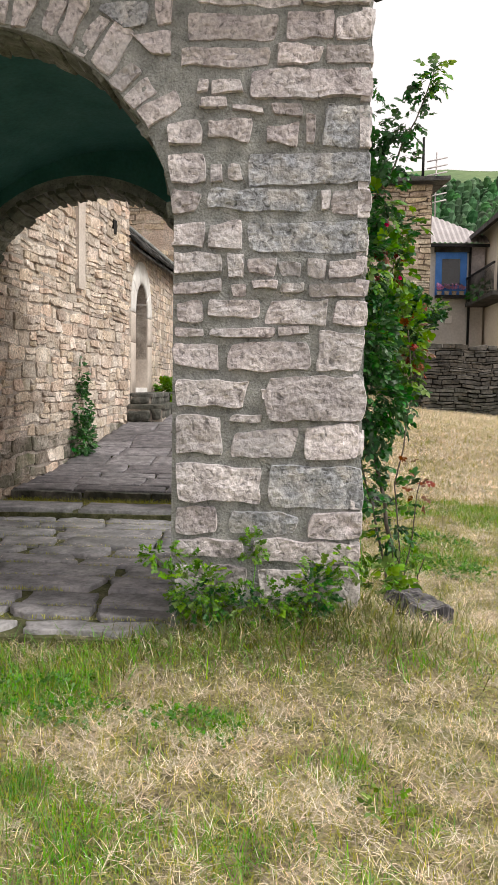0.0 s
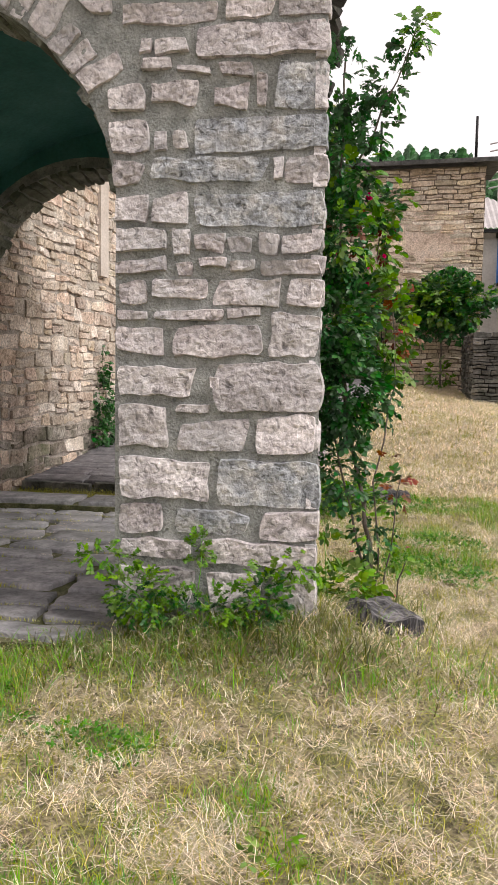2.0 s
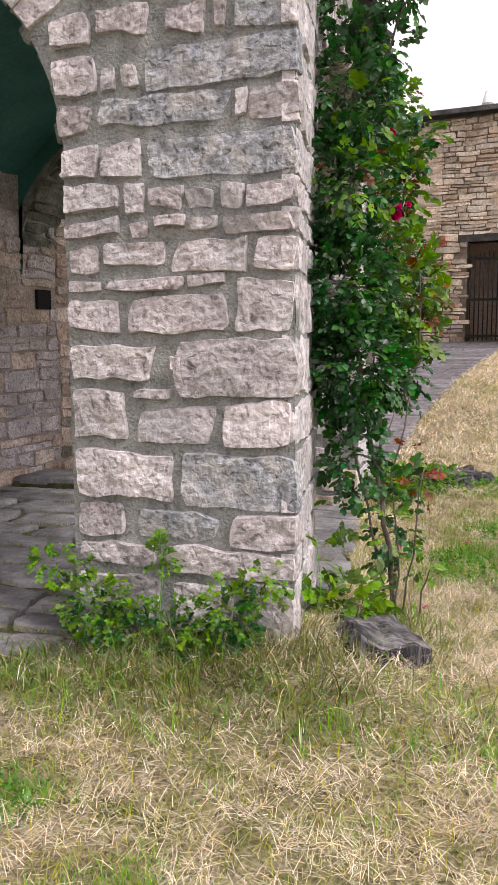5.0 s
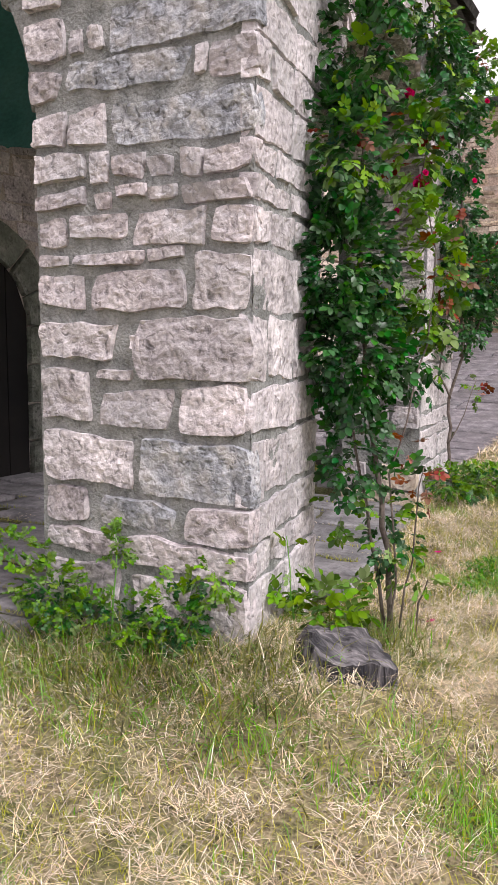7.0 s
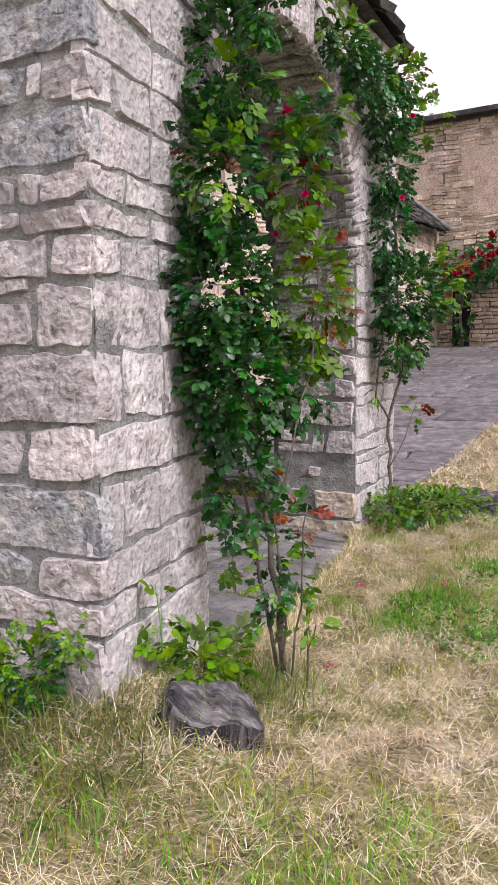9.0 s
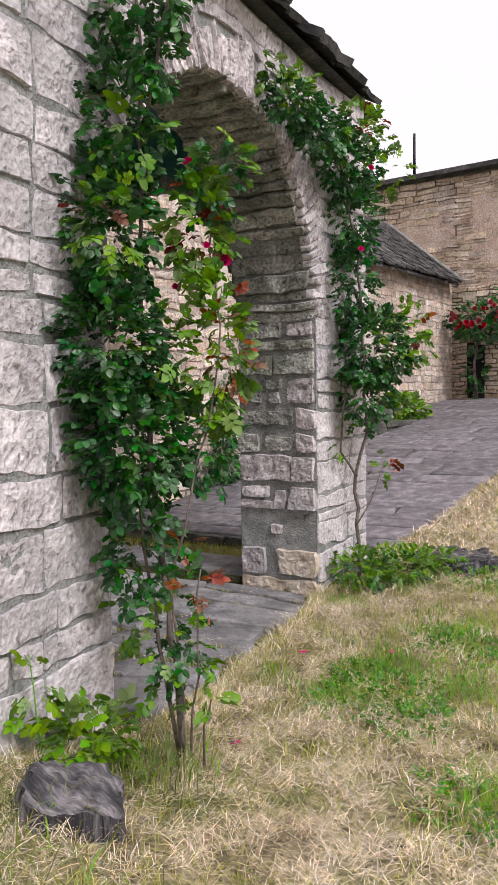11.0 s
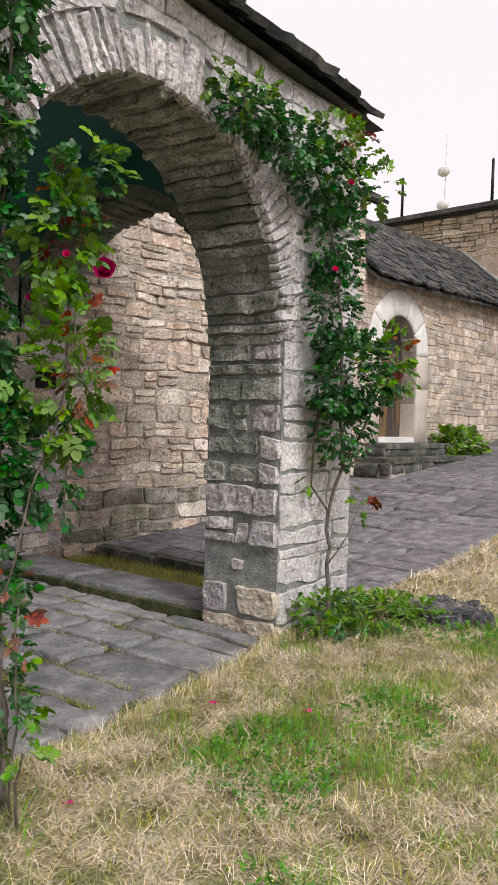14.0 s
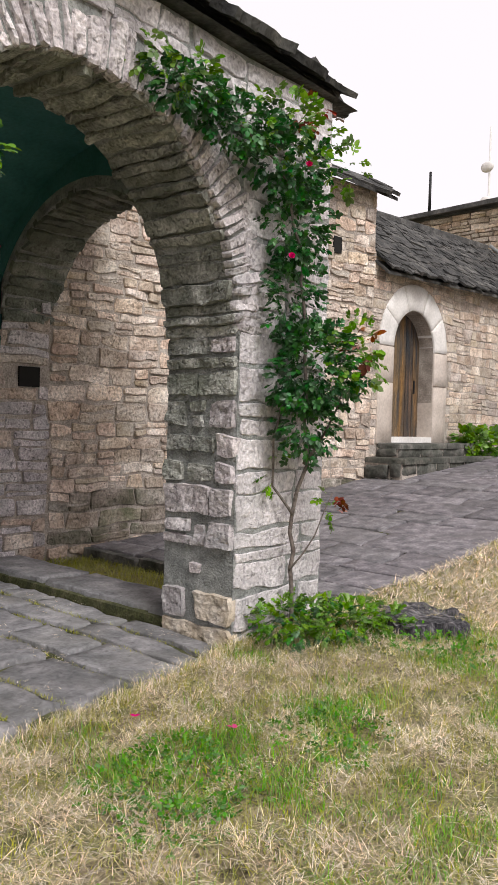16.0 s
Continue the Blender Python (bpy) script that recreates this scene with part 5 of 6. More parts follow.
def clump(name, label, category, base, blobs, variants, mat, mat_i, singles, seed, stems=(), group="", bounds=None, more=1.0):
    t = thing(name, base, label, category, group)
    for k, pts in enumerate(stems):
        stem(t, pts, 0.005, 0.002, seed + k, wiggle=0.01, mat=M["grass"])
    foliage(t, blobs, variants, mat, mat_i, singles, seed, bounds=bounds, more=more)
    return t


WEED = leaf_variants(0.05, 205, pairs=3)
NETTLE = leaf_variants(0.075, 206, pairs=3)
front = lambda p: p.y < SOUTH_Y - 0.02
g = terrain(-0.3, 4.6)
clump("weed_clump", "bright green weeds sprouting against the pillar foot", "weed", (-0.35, 4.62, g), [((-0.62, 4.62, 0.42), (0.18, 0.1, 0.14), 90), ((-0.3, 4.62, 0.34), (0.28, 0.1, 0.12), 80), ((0.03, 4.64, 0.42), (0.12, 0.08, 0.18), 70), ((-0.8, 4.6, 0.6), (0.16, 0.05, 0.05), 26), ((-0.31, 4.7, 0.63), (0.06, 0.04, 0.1), 26), ((0.2, 4.68, 0.58), (0.07, 0.05, 0.08), 16)],
      WEED, M["weed"], M["leaf_light_i"], 200, 231, [[(-0.5, 4.62, g), (-0.62, 4.6, 0.4), (-0.85, 4.57, 0.6)], [(-0.3, 4.64, g), (-0.31, 4.68, 0.4), (-0.3, 4.68, 0.72)], [(0.0, 4.62, g), (0.05, 4.62, 0.3), (0.14, 4.6, 0.45)]], bounds=front, more=1.7)
clump("weed_clump", "dark green weeds tangled at the pillar foot", "weed", (-0.2, 4.6, g), [((-0.3, 4.64, 0.28), (0.45, 0.1, 0.1), 110), ((0.05, 4.66, 0.38), (0.11, 0.08, 0.16), 60), ((-0.6, 4.64, 0.34), (0.16, 0.1, 0.1), 40)], WEED, M["leaf"], M["leaf_i"], 100, 232, bounds=front, more=1.7)
g = terrain(0.45, 5.3)
clump("weed_clump", "broad-leaved green weeds beside the stump", "weed", (0.42, 5.2, g), [((0.44, 5.24, 0.3), (0.16, 0.2, 0.16), 130), ((0.32, 5.1, 0.55), (0.05, 0.08, 0.16), 10)], leaf_variants(0.11, 207), M["leaf_light"], M["leaf_light_i"], 90, 233, [[(0.36, 5.1, g), (0.33, 5.1, 0.4), (0.31, 5.08, 0.68)]])
g = terrain(0.3, 8.9)
clump("nettle_patch", "fresh green nettles at the far pillar foot", "weed", (0.3, 8.9, g), [((0.1, 8.72, g + 0.11), (0.2, 0.35, 0.14), 190), ((0.36, 8.98, g + 0.11), (0.28, 0.3, 0.13), 260), ((0.55, 9.2, g + 0.09), (0.16, 0.18, 0.09), 70)], NETTLE, M["leaf_light"], M["leaf_light_i"], 200, 234)
clump("nettle_patch", "dark green nettles at the far pillar foot", "weed", (0.25, 8.85, g), [((0.2, 8.85, g + 0.08), (0.35, 0.42, 0.12), 130)], NETTLE, M["leaf"], M["leaf_i"], 100, 235)
clump("ivy", "narrow strip of dark ivy on the church wall", "ivy", church(7.45, 0.45, 0.06), [(church(7.42, 0.75, 0.08), (0.16, 0.36, 0.34), 260), (church(7.45, 1.15, 0.07), (0.12, 0.22, 0.4), 180), (church(7.48, 1.6, 0.06), (0.07, 0.11, 0.28), 60)], leaf_variants(0.1, 208), M["leaf"], M["ivy_i"], 150, 236)
clump("planter_herb", "bright green leafy herbs on the step beside the door", "herb", (-2.72, 17.3, 1.17), [((-2.7, 17.25, 1.35), (0.25, 0.55, 0.22), 190), ((-2.75, 16.95, 1.4), (0.2, 0.3, 0.2), 70)], leaf_variants(0.2, 209), M["leaf_light"], M["leaf_light_i"], 160, 237)

# barn bush and red climbing rose
g = terrain(2.2, 20.3)
bush = thing("wisteria_bush", (2.25, 20.35, g), "spreading green climber on a thin trunk against the barn", "bush")
stem(bush, [(2.25, 20.35, g), (2.25, 20.4, 2.2), (2.2, 20.4, 3.0), (1.8, 20.35, 3.6)], 0.028, 0.014, 21)
stem(bush, [(2.2, 20.4, 2.9), (2.5, 20.3, 3.4), (2.9, 20.2, 3.6)], 0.03, 0.01, 22)
foliage(bush, [((1.85, 20.3, 3.45), (0.45, 0.4, 0.35), 80), ((2.25, 20.25, 3.6), (0.55, 0.45, 0.36), 130), ((2.7, 20.2, 3.45), (0.35, 0.4, 0.3), 80), ((2.2, 20.3, 3.1), (0.65, 0.4, 0.35), 110), ((1.7, 20.3, 3.05), (0.4, 0.35, 0.3), 70), ((2.75, 20.2, 3.0), (0.35, 0.35, 0.3), 60), ((1.35, 20.25, 3.2), (0.35, 0.25, 0.16), 45), ((3.05, 20.1, 3.4), (0.4, 0.25, 0.16), 45), ((1.75, 20.25, 2.7), (0.2, 0.2, 0.25), 30), ((2.5, 20.2, 2.65), (0.25, 0.2, 0.22), 30)], leaf_variants(0.22, 210, pairs=3), M["leaf"], M["leaf_i"], 200, 241, more=1.5)
foliage(bush, [((2.2, 20.1, 3.5), (0.8, 0.4, 0.35), 190), ((2.3, 20.0, 3.1), (0.85, 0.3, 0.3), 90), ((1.4, 20.1, 3.3), (0.35, 0.2, 0.15), 30), ((3.1, 20.0, 3.5), (0.4, 0.2, 0.14), 30), ((2.2, 20.25, 1.6), (0.25, 0.2, 0.3), 40)], leaf_variants(0.2, 214), M["leaf_light"], M["leaf_light_i"], 100, 242, name="young_leaf")
g = terrain(-2.0, 20.6)
red_rose = thing("climbing_rose", (-2.35, 20.75, g), "climbing rose full of red blooms against the barn", "rose bush")
stem(red_rose, [(-2.35, 20.75, g), (-2.4, 20.75, 2.2), (-2.3, 20.7, 2.9), (-1.6, 20.6, 3.4)], 0.04, 0.012, 23)
foliage(red_rose, [((-2.3, 20.6, 3.2), (0.6, 0.35, 0.4), 140), ((-1.4, 20.55, 3.4), (0.6, 0.35, 0.5), 130), ((-2.35, 20.7, 2.1), (0.2, 0.2, 0.5), 40)], leaf_variants(0.22, 215), M["leaf"], M["leaf_i"], 150, 243)
rnd = random.Random(244)
for i in range(70):
    p, d = in_blob(rnd, (((-2.3, 20.45, 3.3), (0.65, 0.3, 0.38)), ((-1.3, 20.4, 3.5), (0.6, 0.3, 0.5)))[i % 2])
    bloom(red_rose, p + Vector((0.1, -0.2, 0)), rnd.uniform(0.11, 0.17), (0.3 + d.x, -1 + d.y, 0.3), i, M["petal_red"])

# ---- stumps and fallen petals ----
def stump(base, r, height, tilt, label, seed, squash=0.7):
    t = thing("tree_stump", base, label, "stump", "stumps in the meadow")
    rnd = random.Random(seed)
    n, lv = 150, 12
    def rim(a, k):
        d = Vector((math.cos(a), math.sin(a), 0))
        q = k / lv
        rr = 1 + 0.16 * (1 - q) ** 2 + 0.34 * noise.noise(Vector((d.x * 1.3 + seed, d.y * 1.3, 0))) + 0.16 * noise.noise(Vector((d.x * 4, d.y * 4, q * 0.8 + seed)))
        rr += 0.035 * noise.noise(Vector((d.x * 13, d.y * 13, q * 0.6 + seed))) + 0.03 * noise.noise(Vector((d.x * 34, d.y * 34, q * 0.5 + seed)))
        rr -= 0.1 * max(0.0, q - 0.6) / 0.4 * (0.5 + noise.noise(Vector((d.x * 5, d.y * 5, seed + 3))))
        return Vector((d.x * rr * r, d.y * rr * r * squash, 0))
    def lift(v):
        return 0.06 * noise.noise(Vector((v.x * 5, v.y * 5, seed))) + 0.022 * noise.noise(Vector((v.x * 22, v.y * 22, seed)))
    vs, fs = [], []
    for k in range(lv + 1):
        for i in range(n):
            v = rim(2 * math.pi * i / n, k)
            v.z = (height + lift(v)) * k / lv
            vs.append(v)
    fs += [(k * n + i, k * n + (i + 1) % n, (k + 1) * n + (i + 1) % n, (k + 1) * n + i) for k in range(lv) for i in range(n)]
    m = Matrix.Translation(Vector(base) - Z * 0.04) @ pose(0, 0, 0, *tilt)
    mesh_object("trunk", [m @ v for v in vs], fs, M["wood_stump"], t, smooth=False)
    top = vs[lv * n:]
    tv, tf = [], []
    rings = 12
    for q in range(rings):
        k = 1 - q / rings
        for v in top:
            w = Vector((v.x * k, v.y * k, 0))
            crack = 0.02 * max(0.0, noise.noise(Vector((w.x * 9, w.y * 30, seed))) - 0.15) if q else 0
            w.z = height + lift(w) - crack
            tv.append(w)
    tf += [(k * n + i, k * n + (i + 1) % n, (k + 1) * n + (i + 1) % n, (k + 1) * n + i) for k in range(rings - 1) for i in range(n)]
    tf.append(tuple((rings - 1) * n + i for i in range(n)))
    mesh_object("cut_face", [m @ v for v in tv], tf, M["wood_cut"], t, "grey cracked cut face", smooth=False)
    for k in range(3):
        a = rnd.uniform(0, 6.28)
        d = Vector((math.cos(a), math.sin(a) * squash, 0))
        pts = [m @ (d * r * 0.8 + Z * 0.06), m @ (d * r * 1.15 + Z * 0.03), m @ (d * r * 1.4 - Z * 0.03)]
        v2, f2 = tube(pts, [0.05, 0.04, 0.025], 7)
        mesh_object("root", v2, f2, M["wood_stump"], t)
    return t


stump((0.61, 4.93, terrain(0.61, 4.93) - 0.05), 0.205, 0.19, (4, 17, 25), "grey weathered tree stump with cracked wood beside the pillar", 3, 0.75)
stump((0.6, 9.5, terrain(0.6, 9.5)), 0.34, 0.1, (4, -4, 10), "low grey weathered stump half buried in hay", 8, 0.8)
rnd = random.Random(251)
for i, (x, y) in enumerate(((0.45, 7.07), (0.75, 5.85), (0.9, 7.3), (-0.9, 7.2))):
    v, f = merge([(moved(leaflet(0.03, 0.027, 0.4, -0.2)[0], pose(0, 0, 0, rnd.uniform(-20, 20), rnd.uniform(-25, 25), 120 * k)), leaflet(0.03, 0.027)[1]) for k in range(2)])
    z = terrain(x, y) + (0.05 if x > edge_x(y) else 0.02)
    ob = mesh_object("fallen_petal", (v + np.array((x, y, z))).tolist(), f, M["petal"])
    tagged(ob, "fallen crimson rose petal lying on the hay", "petal", "fallen petals")


# ---- grass: green blades, yellow blades and cut straw ----
def blades(name, label, mat, count, seed, height, width, lean, accept, region, curl=0.5, lift=0.0):
    rng = np.random.default_rng(seed)
    x0, x1, y0, y1 = region
    out = []
    n = int(count)
    xs, ys = rng.uniform(x0, x1, n), rng.uniform(y0, y1, n)
    keep = np.array([accept(a, b, r) for a, b, r in zip(xs, ys, rng.random(n))])
    xs, ys = xs[keep], ys[keep]
    n = len(xs)
    zs = np.array([land(a, b) for a, b in zip(xs, ys)]) + lift * rng.random(n) - 0.004
    az = rng.uniform(0, 2 * np.pi, n)
    h = rng.uniform(*height, n)
    le = rng.uniform(*lean, n)
    w = rng.uniform(*width, n) / 2
    d = np.stack([np.cos(az), np.sin(az), np.zeros(n)], 1)
    s = np.stack([-np.sin(az), np.cos(az), np.zeros(n)], 1)
    up = np.array([0, 0, 1.0])
    base = np.stack([xs, ys, zs], 1)
    mid = base + d * (h * np.sin(le) * 0.45)[:, None] + up * (h * np.cos(le) * 0.55)[:, None]
    le2 = np.minimum(le + curl * rng.random(n), 1.65)
    tip = mid + d * (h * np.sin(le2) * 0.5)[:, None] + up * (h * np.cos(le2) * 0.45)[:, None]
    v = np.stack([base - s * w[:, None], base + s * w[:, None], mid + s * w[:, None] * 0.8, mid - s * w[:, None] * 0.8, tip], 1).reshape(-1, 3)
    k = np.arange(n) * 5
    me = bpy.data.meshes.new(name)
    quads = np.stack([k, k + 1, k + 2, k + 3], 1)
    tris = np.stack([k + 3, k + 2, k + 4], 1)
    loops = np.concatenate([quads, tris], 1).reshape(-1)
    me.vertices.add(len(v))
    me.vertices.foreach_set("co", v.reshape(-1))
    me.loops.add(len(loops))
    me.loops.foreach_set("vertex_index", loops.astype(np.int32))
    starts = np.stack([np.arange(n) * 7, np.arange(n) * 7 + 4], 1).reshape(-1)
    me.polygons.add(2 * n)
    me.polygons.foreach_set("loop_start", starts.astype(np.int32))
    me.update(calc_edges=True)
    me.validate()
    me.materials.append(mat)
    return tagged(new(name, me), label, "grass", kind="stuff")


def lawn(x, y):
    if y < 4.7:
        return True
    if x < edge_x(y) + 0.02 * math.sin(y * 9):
        return False
    return True


GREENS = ((1.05, 6.8, 0.45), (1.16, 7.9, 0.25), (0.96, 9.4, 0.3), (-1.37, 3.95, 0.4), (-1.2, 3.1, 0.2), (-0.54, 3.7, 0.22), (-0.3, 4.5, 0.4), (1.8, 5.9, 0.2), (-2.2, 4.3, 0.5))


def green_here(x, y):
    g = 0.75 * noise.noise(Vector((x * 1.1 + 3, y * 1.1, 0.5))) + 0.6 * noise.noise(Vector((x * 3.1, y * 3.1, 3))) + 0.1
    for a, b, r in GREENS:
        g += 0.7 * math.exp(-((x - a) ** 2 + (y - b) ** 2) / (r * r))
    return g


NEAR = (-3.0, 4.2, 1.2, 9.8)


def tuft(x, y):
    """How matted the hay lies: uneven, in hand-sized clumps."""
    return 0.5 + 1.1 * noise.noise(Vector((x * 6, y * 6, 1.5))) + 0.6 * noise.noise(Vector((x * 17, y * 17, 7.5)))


blades("hay", "dry cut straw lying over the meadow", M["straw"], 580000, 301, (0.03, 0.115), (0.0010, 0.0024), (0.95, 1.6), lambda x, y, r: lawn(x, y) and r < tuft(x, y) * (1.05 - 1.35 * max(0.0, green_here(x, y))), NEAR, 0.3, 0.045)
blades("yellow_grass", "short yellow-green meadow grass", M["grass_mid"], 280000, 302, (0.03, 0.11), (0.0016, 0.0036), (0.3, 1.4), lambda x, y, r: lawn(x, y) and r < 0.52 + 0.8 * green_here(x, y), NEAR, 0.7)
blades("olive_grass", "short dull green grass under the hay", M["grass_olive"], 130000, 315, (0.03, 0.10), (0.0014, 0.003), (0.3, 1.4), lambda x, y, r: lawn(x, y) and r < 0.3 + 0.7 * green_here(x, y), NEAR, 0.7)
blades("green_grass", "fresh green grass in patches of the meadow", M["grass"], 420000, 303, (0.03, 0.10), (0.0024, 0.0055), (0.1, 1.1), lambda x, y, r: lawn(x, y) and r < 1.4 * (green_here(x, y) - 0.17), NEAR, 0.8)
blades("tall_grass", "taller dry grass round the pillar and stump", M["straw"], 12000, 304, (0.08, 0.26), (0.002, 0.0042), (0.7, 1.55), lambda x, y, r: lawn(x, y) and r < math.exp(-((x + 0.2) ** 2 / 0.5 + (y - 4.56) ** 2 / 0.03)) + 0.5 * math.exp(-((x - 0.4) ** 2 / 0.06 + (y - 4.7) ** 2 / 0.03)), (-1.6, 1.4, 4.1, 5.8), 0.9)
blades("tall_grass", "tangled olive grass at the foot of the pillar", M["grass_olive"], 26000, 308, (0.08, 0.26), (0.003, 0.0065), (0.4, 1.5), lambda x, y, r: lawn(x, y) and r < math.exp(-((x + 0.25) ** 2 / 0.6 + (y - 4.54) ** 2 / 0.06)) + 0.8 * math.exp(-((x - 0.3) ** 2 / 0.05 + (y - 4.72) ** 2 / 0.03)) + 0.8 * math.exp(-((x - 0.62) ** 2 / 0.05 + (y - 5.35) ** 2 / 0.05)), (-1.6, 1.4, 4.1, 5.8), 0.9)
blades("tall_grass", "taller green grass round the pillar and stump", M["grass"], 15000, 305, (0.06, 0.2), (0.003, 0.0065), (0.4, 1.4), lambda x, y, r: lawn(x, y) and r < math.exp(-((x + 0.6) ** 2 / 1.2 + (y - 4.5) ** 2 / 0.08)) + 0.4 * math.exp(-((x - 0.6) ** 2 / 0.06 + (y - 5.5) ** 2 / 0.08)), (-3.0, 1.4, 4.1, 5.9), 0.8)
blades("edge_grass", "short grass and straw hanging over the paving edge", M["grass_mid"], 60000, 309, (0.05, 0.13), (0.0014, 0.003), (0.3, 1.4), lambda x, y, r: lawn(x, y) and x - edge_x(y) < 0.09 * (0.6 + noise.noise(Vector((x * 2, y * 4, 5)))), (-0.15, 0.5, 4.9, 9.6), 0.8)
blades("edge_grass", "dry straw hanging over the paving edge", M["straw"], 22000, 310, (0.05, 0.12), (0.0012, 0.0026), (0.5, 1.5), lambda x, y, r: lawn(x, y) and x - edge_x(y) < 0.11, (-0.15, 0.5, 4.9, 9.6), 0.6, 0.05)
FAR = (-0.1, 9.0, 9.6, 20.4)
blades("far_hay", "dry straw on the far meadow", M["straw"], 260000, 306, (0.05, 0.15), (0.003, 0.0075), (1.0, 1.6), lambda x, y, r: lawn(x, y) and r < 0.9 - 0.6 * green_here(x, y) and x < 1.5 + 0.35 * (y - 6), FAR, 0.2, 0.04)
blades("far_grass", "yellow-green grass on the far meadow", M["grass_mid"], 90000, 307, (0.04, 0.10), (0.003, 0.006), (0.1, 1.0), lambda x, y, r: lawn(x, y) and r < 0.5 + 0.6 * green_here(x, y) and x < 1.5 + 0.35 * (y - 6), FAR, 0.6)
joint = lambda x, y, r: noise.noise(Vector((x * 2.6, y * 5.0, 2))) > 0.2
def strip(name, label, region, count, seed, mat, height, accept, z, lean=(0.2, 1.3)):
    global land
    keep = land
    land = lambda a, b: z
    ob = blades(name, label, mat, count, seed, height, (0.002, 0.0045), lean, accept, region, 0.7)
    land = keep
    return ob
strip("joint_grass", "grass and moss in the strip before the lane", (-3.5, -0.9, 9.0, 9.72), 9000, 311, M["grass_mid"], (0.03, 0.09), lambda x, y, r: r < 0.8, 0.14)
strip("joint_grass", "dry tufts growing in the paving joints", (-3.0, 0.1, 4.8, 8.3), 70000, 312, M["grass_mid"], (0.015, 0.045), lambda x, y, r: min(abs(y - j - 0.012 * math.sin(x * 5)) for j in PORCH_JOINTS) < 0.035 * (0.35 + noise.noise(Vector((x * 3, y * 3, 2)))), 0.155)
strip("joint_grass", "dry straw scattered on the porch paving", (-2.6, 0.1, 6.2, 8.3), 2500, 313, M["straw"], (0.02, 0.05), joint, 0.17, (1.3, 1.6))

# broad-leaved clover in the greenest patches
CLOVER = leaf_variants(0.042, 261, pairs=1)
for k, (x, y, rx, ry, n) in enumerate(((1.05, 6.8, 0.3, 0.34, 420), (1.2, 7.7, 0.24, 0.26, 200), (-1.37, 3.95, 0.34, 0.24, 330), (-0.54, 3.7, 0.16, 0.12, 110), (1.75, 5.9, 0.2, 0.18, 110), (0.95, 9.2, 0.3, 0.22, 200))):
    g = terrain(x, y)
    clump("clover_patch", "bright green clover growing low in the mown meadow", "clover", (x, y, g), [((x, y, g + 0.02), (rx * 1.25, ry * 1.25, 0.04), n), ((x + rx * 0.9, y - ry * 0.8, g + 0.02), (rx * 0.7, ry * 0.6, 0.03), n // 3), ((x - rx * 0.8, y + ry * 0.6, g + 0.02), (rx * 0.6, ry * 0.6, 0.03), n // 4)], CLOVER, M["clover"], M["clover_i"], 60, 262 + k, group="clover in the meadow")
g = terrain(0.25, 3.0)
clump("dock_weed", "small broad-leaved reddish green weed in the cut hay", "weed", (0.27, 3.1, g), [((0.27, 3.1, g + 0.035), (0.1, 0.07, 0.04), 14), ((0.17, 3.05, g + 0.03), (0.05, 0.05, 0.03), 6)], leaf_variants(0.075, 270, pairs=1), M["leaf_light"], M["leaf_light_i"], 20, 271)

# ---- beyond the barn: houses and wooded hills ----
M["blue_paint"] = material("blue_paint", [(0.055, 0.2, 0.6), (0.09, 0.27, 0.72)], 4, 0.6, 0.1, 30, fine=0.1)
M["grey_render"] = material("grey_cement_render", [(0.48, 0.46, 0.445), (0.6, 0.575, 0.555)], 1.2, 0.9, 0.2, 12, fine=0.1)
M["cream_render"] = material("cream_render", [(0.72, 0.64, 0.54), (0.8, 0.72, 0.62)], 1.2, 0.9, 0.15, 12, fine=0.08)
M["sheet_metal"] = material("corrugated_sheet", [(0.42, 0.38, 0.38), (0.52, 0.48, 0.48)], 2, 0.55, 0.1, 10, fine=0.1, metal=0.2)
M["glass_dark"] = material("dark_window_glass", [(0.01, 0.01, 0.012), (0.02, 0.02, 0.025)], 2, 0.1, 0, fine=0, spec=0.6)
M["woods"] = material("far_woods", [(0.045, 0.10, 0.05), (0.08, 0.15, 0.07)], 0.05, 1.0, 0, fine=0.3, bump_scale=0.3, vary=0.4, island=True)
M["meadow_far"] = material("far_hill_meadow", [(0.10, 0.16, 0.07), (0.16, 0.22, 0.1)], 0.02, 1.0, 0, fine=0.2, bump_scale=0.1)
M["pink"] = material("pink_flower", [(0.5, 0.2, 0.4), (0.6, 0.4, 0.6)], 8, 0.7, 0, vary=0.3, fine=0)
house = thing("stone_house", (4.0, 36.0, 2.3), "grey rendered house with a blue window and corrugated roof", "house")
HY = 32.0
bm = bmesh.new()
box(bm, -1.0, 7.0, HY, HY + 8, 1.6, 7.05)
part("wall", bm, M["grey_render"], house)
bm = bmesh.new()
box(bm, 6.42, 7.02, HY - 0.03, HY + 0.3, 4.6, 7.0)
part("quoin_panel", bm, M["stone_pale"], house, "bare stone corner strip")
# corrugated hipped roof
vs, fs = [], []
n = 64
for i in range(n + 1):
    x = 1.2 + 6.3 * i / n
    dz = 0.05 if i % 2 else 0.0
    k = max(0.0, 1 - abs(x - 5.0) / 2.55) if x > 5.0 else 1.0
    vs += [(x, HY - 0.4, 6.98 + dz), (x, HY - 0.4 + 2.6 * k, 6.98 + 1.65 * k + dz)]
for i in range(n):
    fs.append((2 * i, 2 * i + 2, 2 * i + 3, 2 * i + 1))
mesh_object("roof", vs, fs, M["sheet_metal"], house, "pale corrugated metal roof", smooth=False)
bm = bmesh.new()
box(bm, 1.2, 7.5, HY - 0.42, HY - 0.3, 6.86, 6.96)
part("gutter", bm, M["iron"], house)
window = None
bm = bmesh.new()
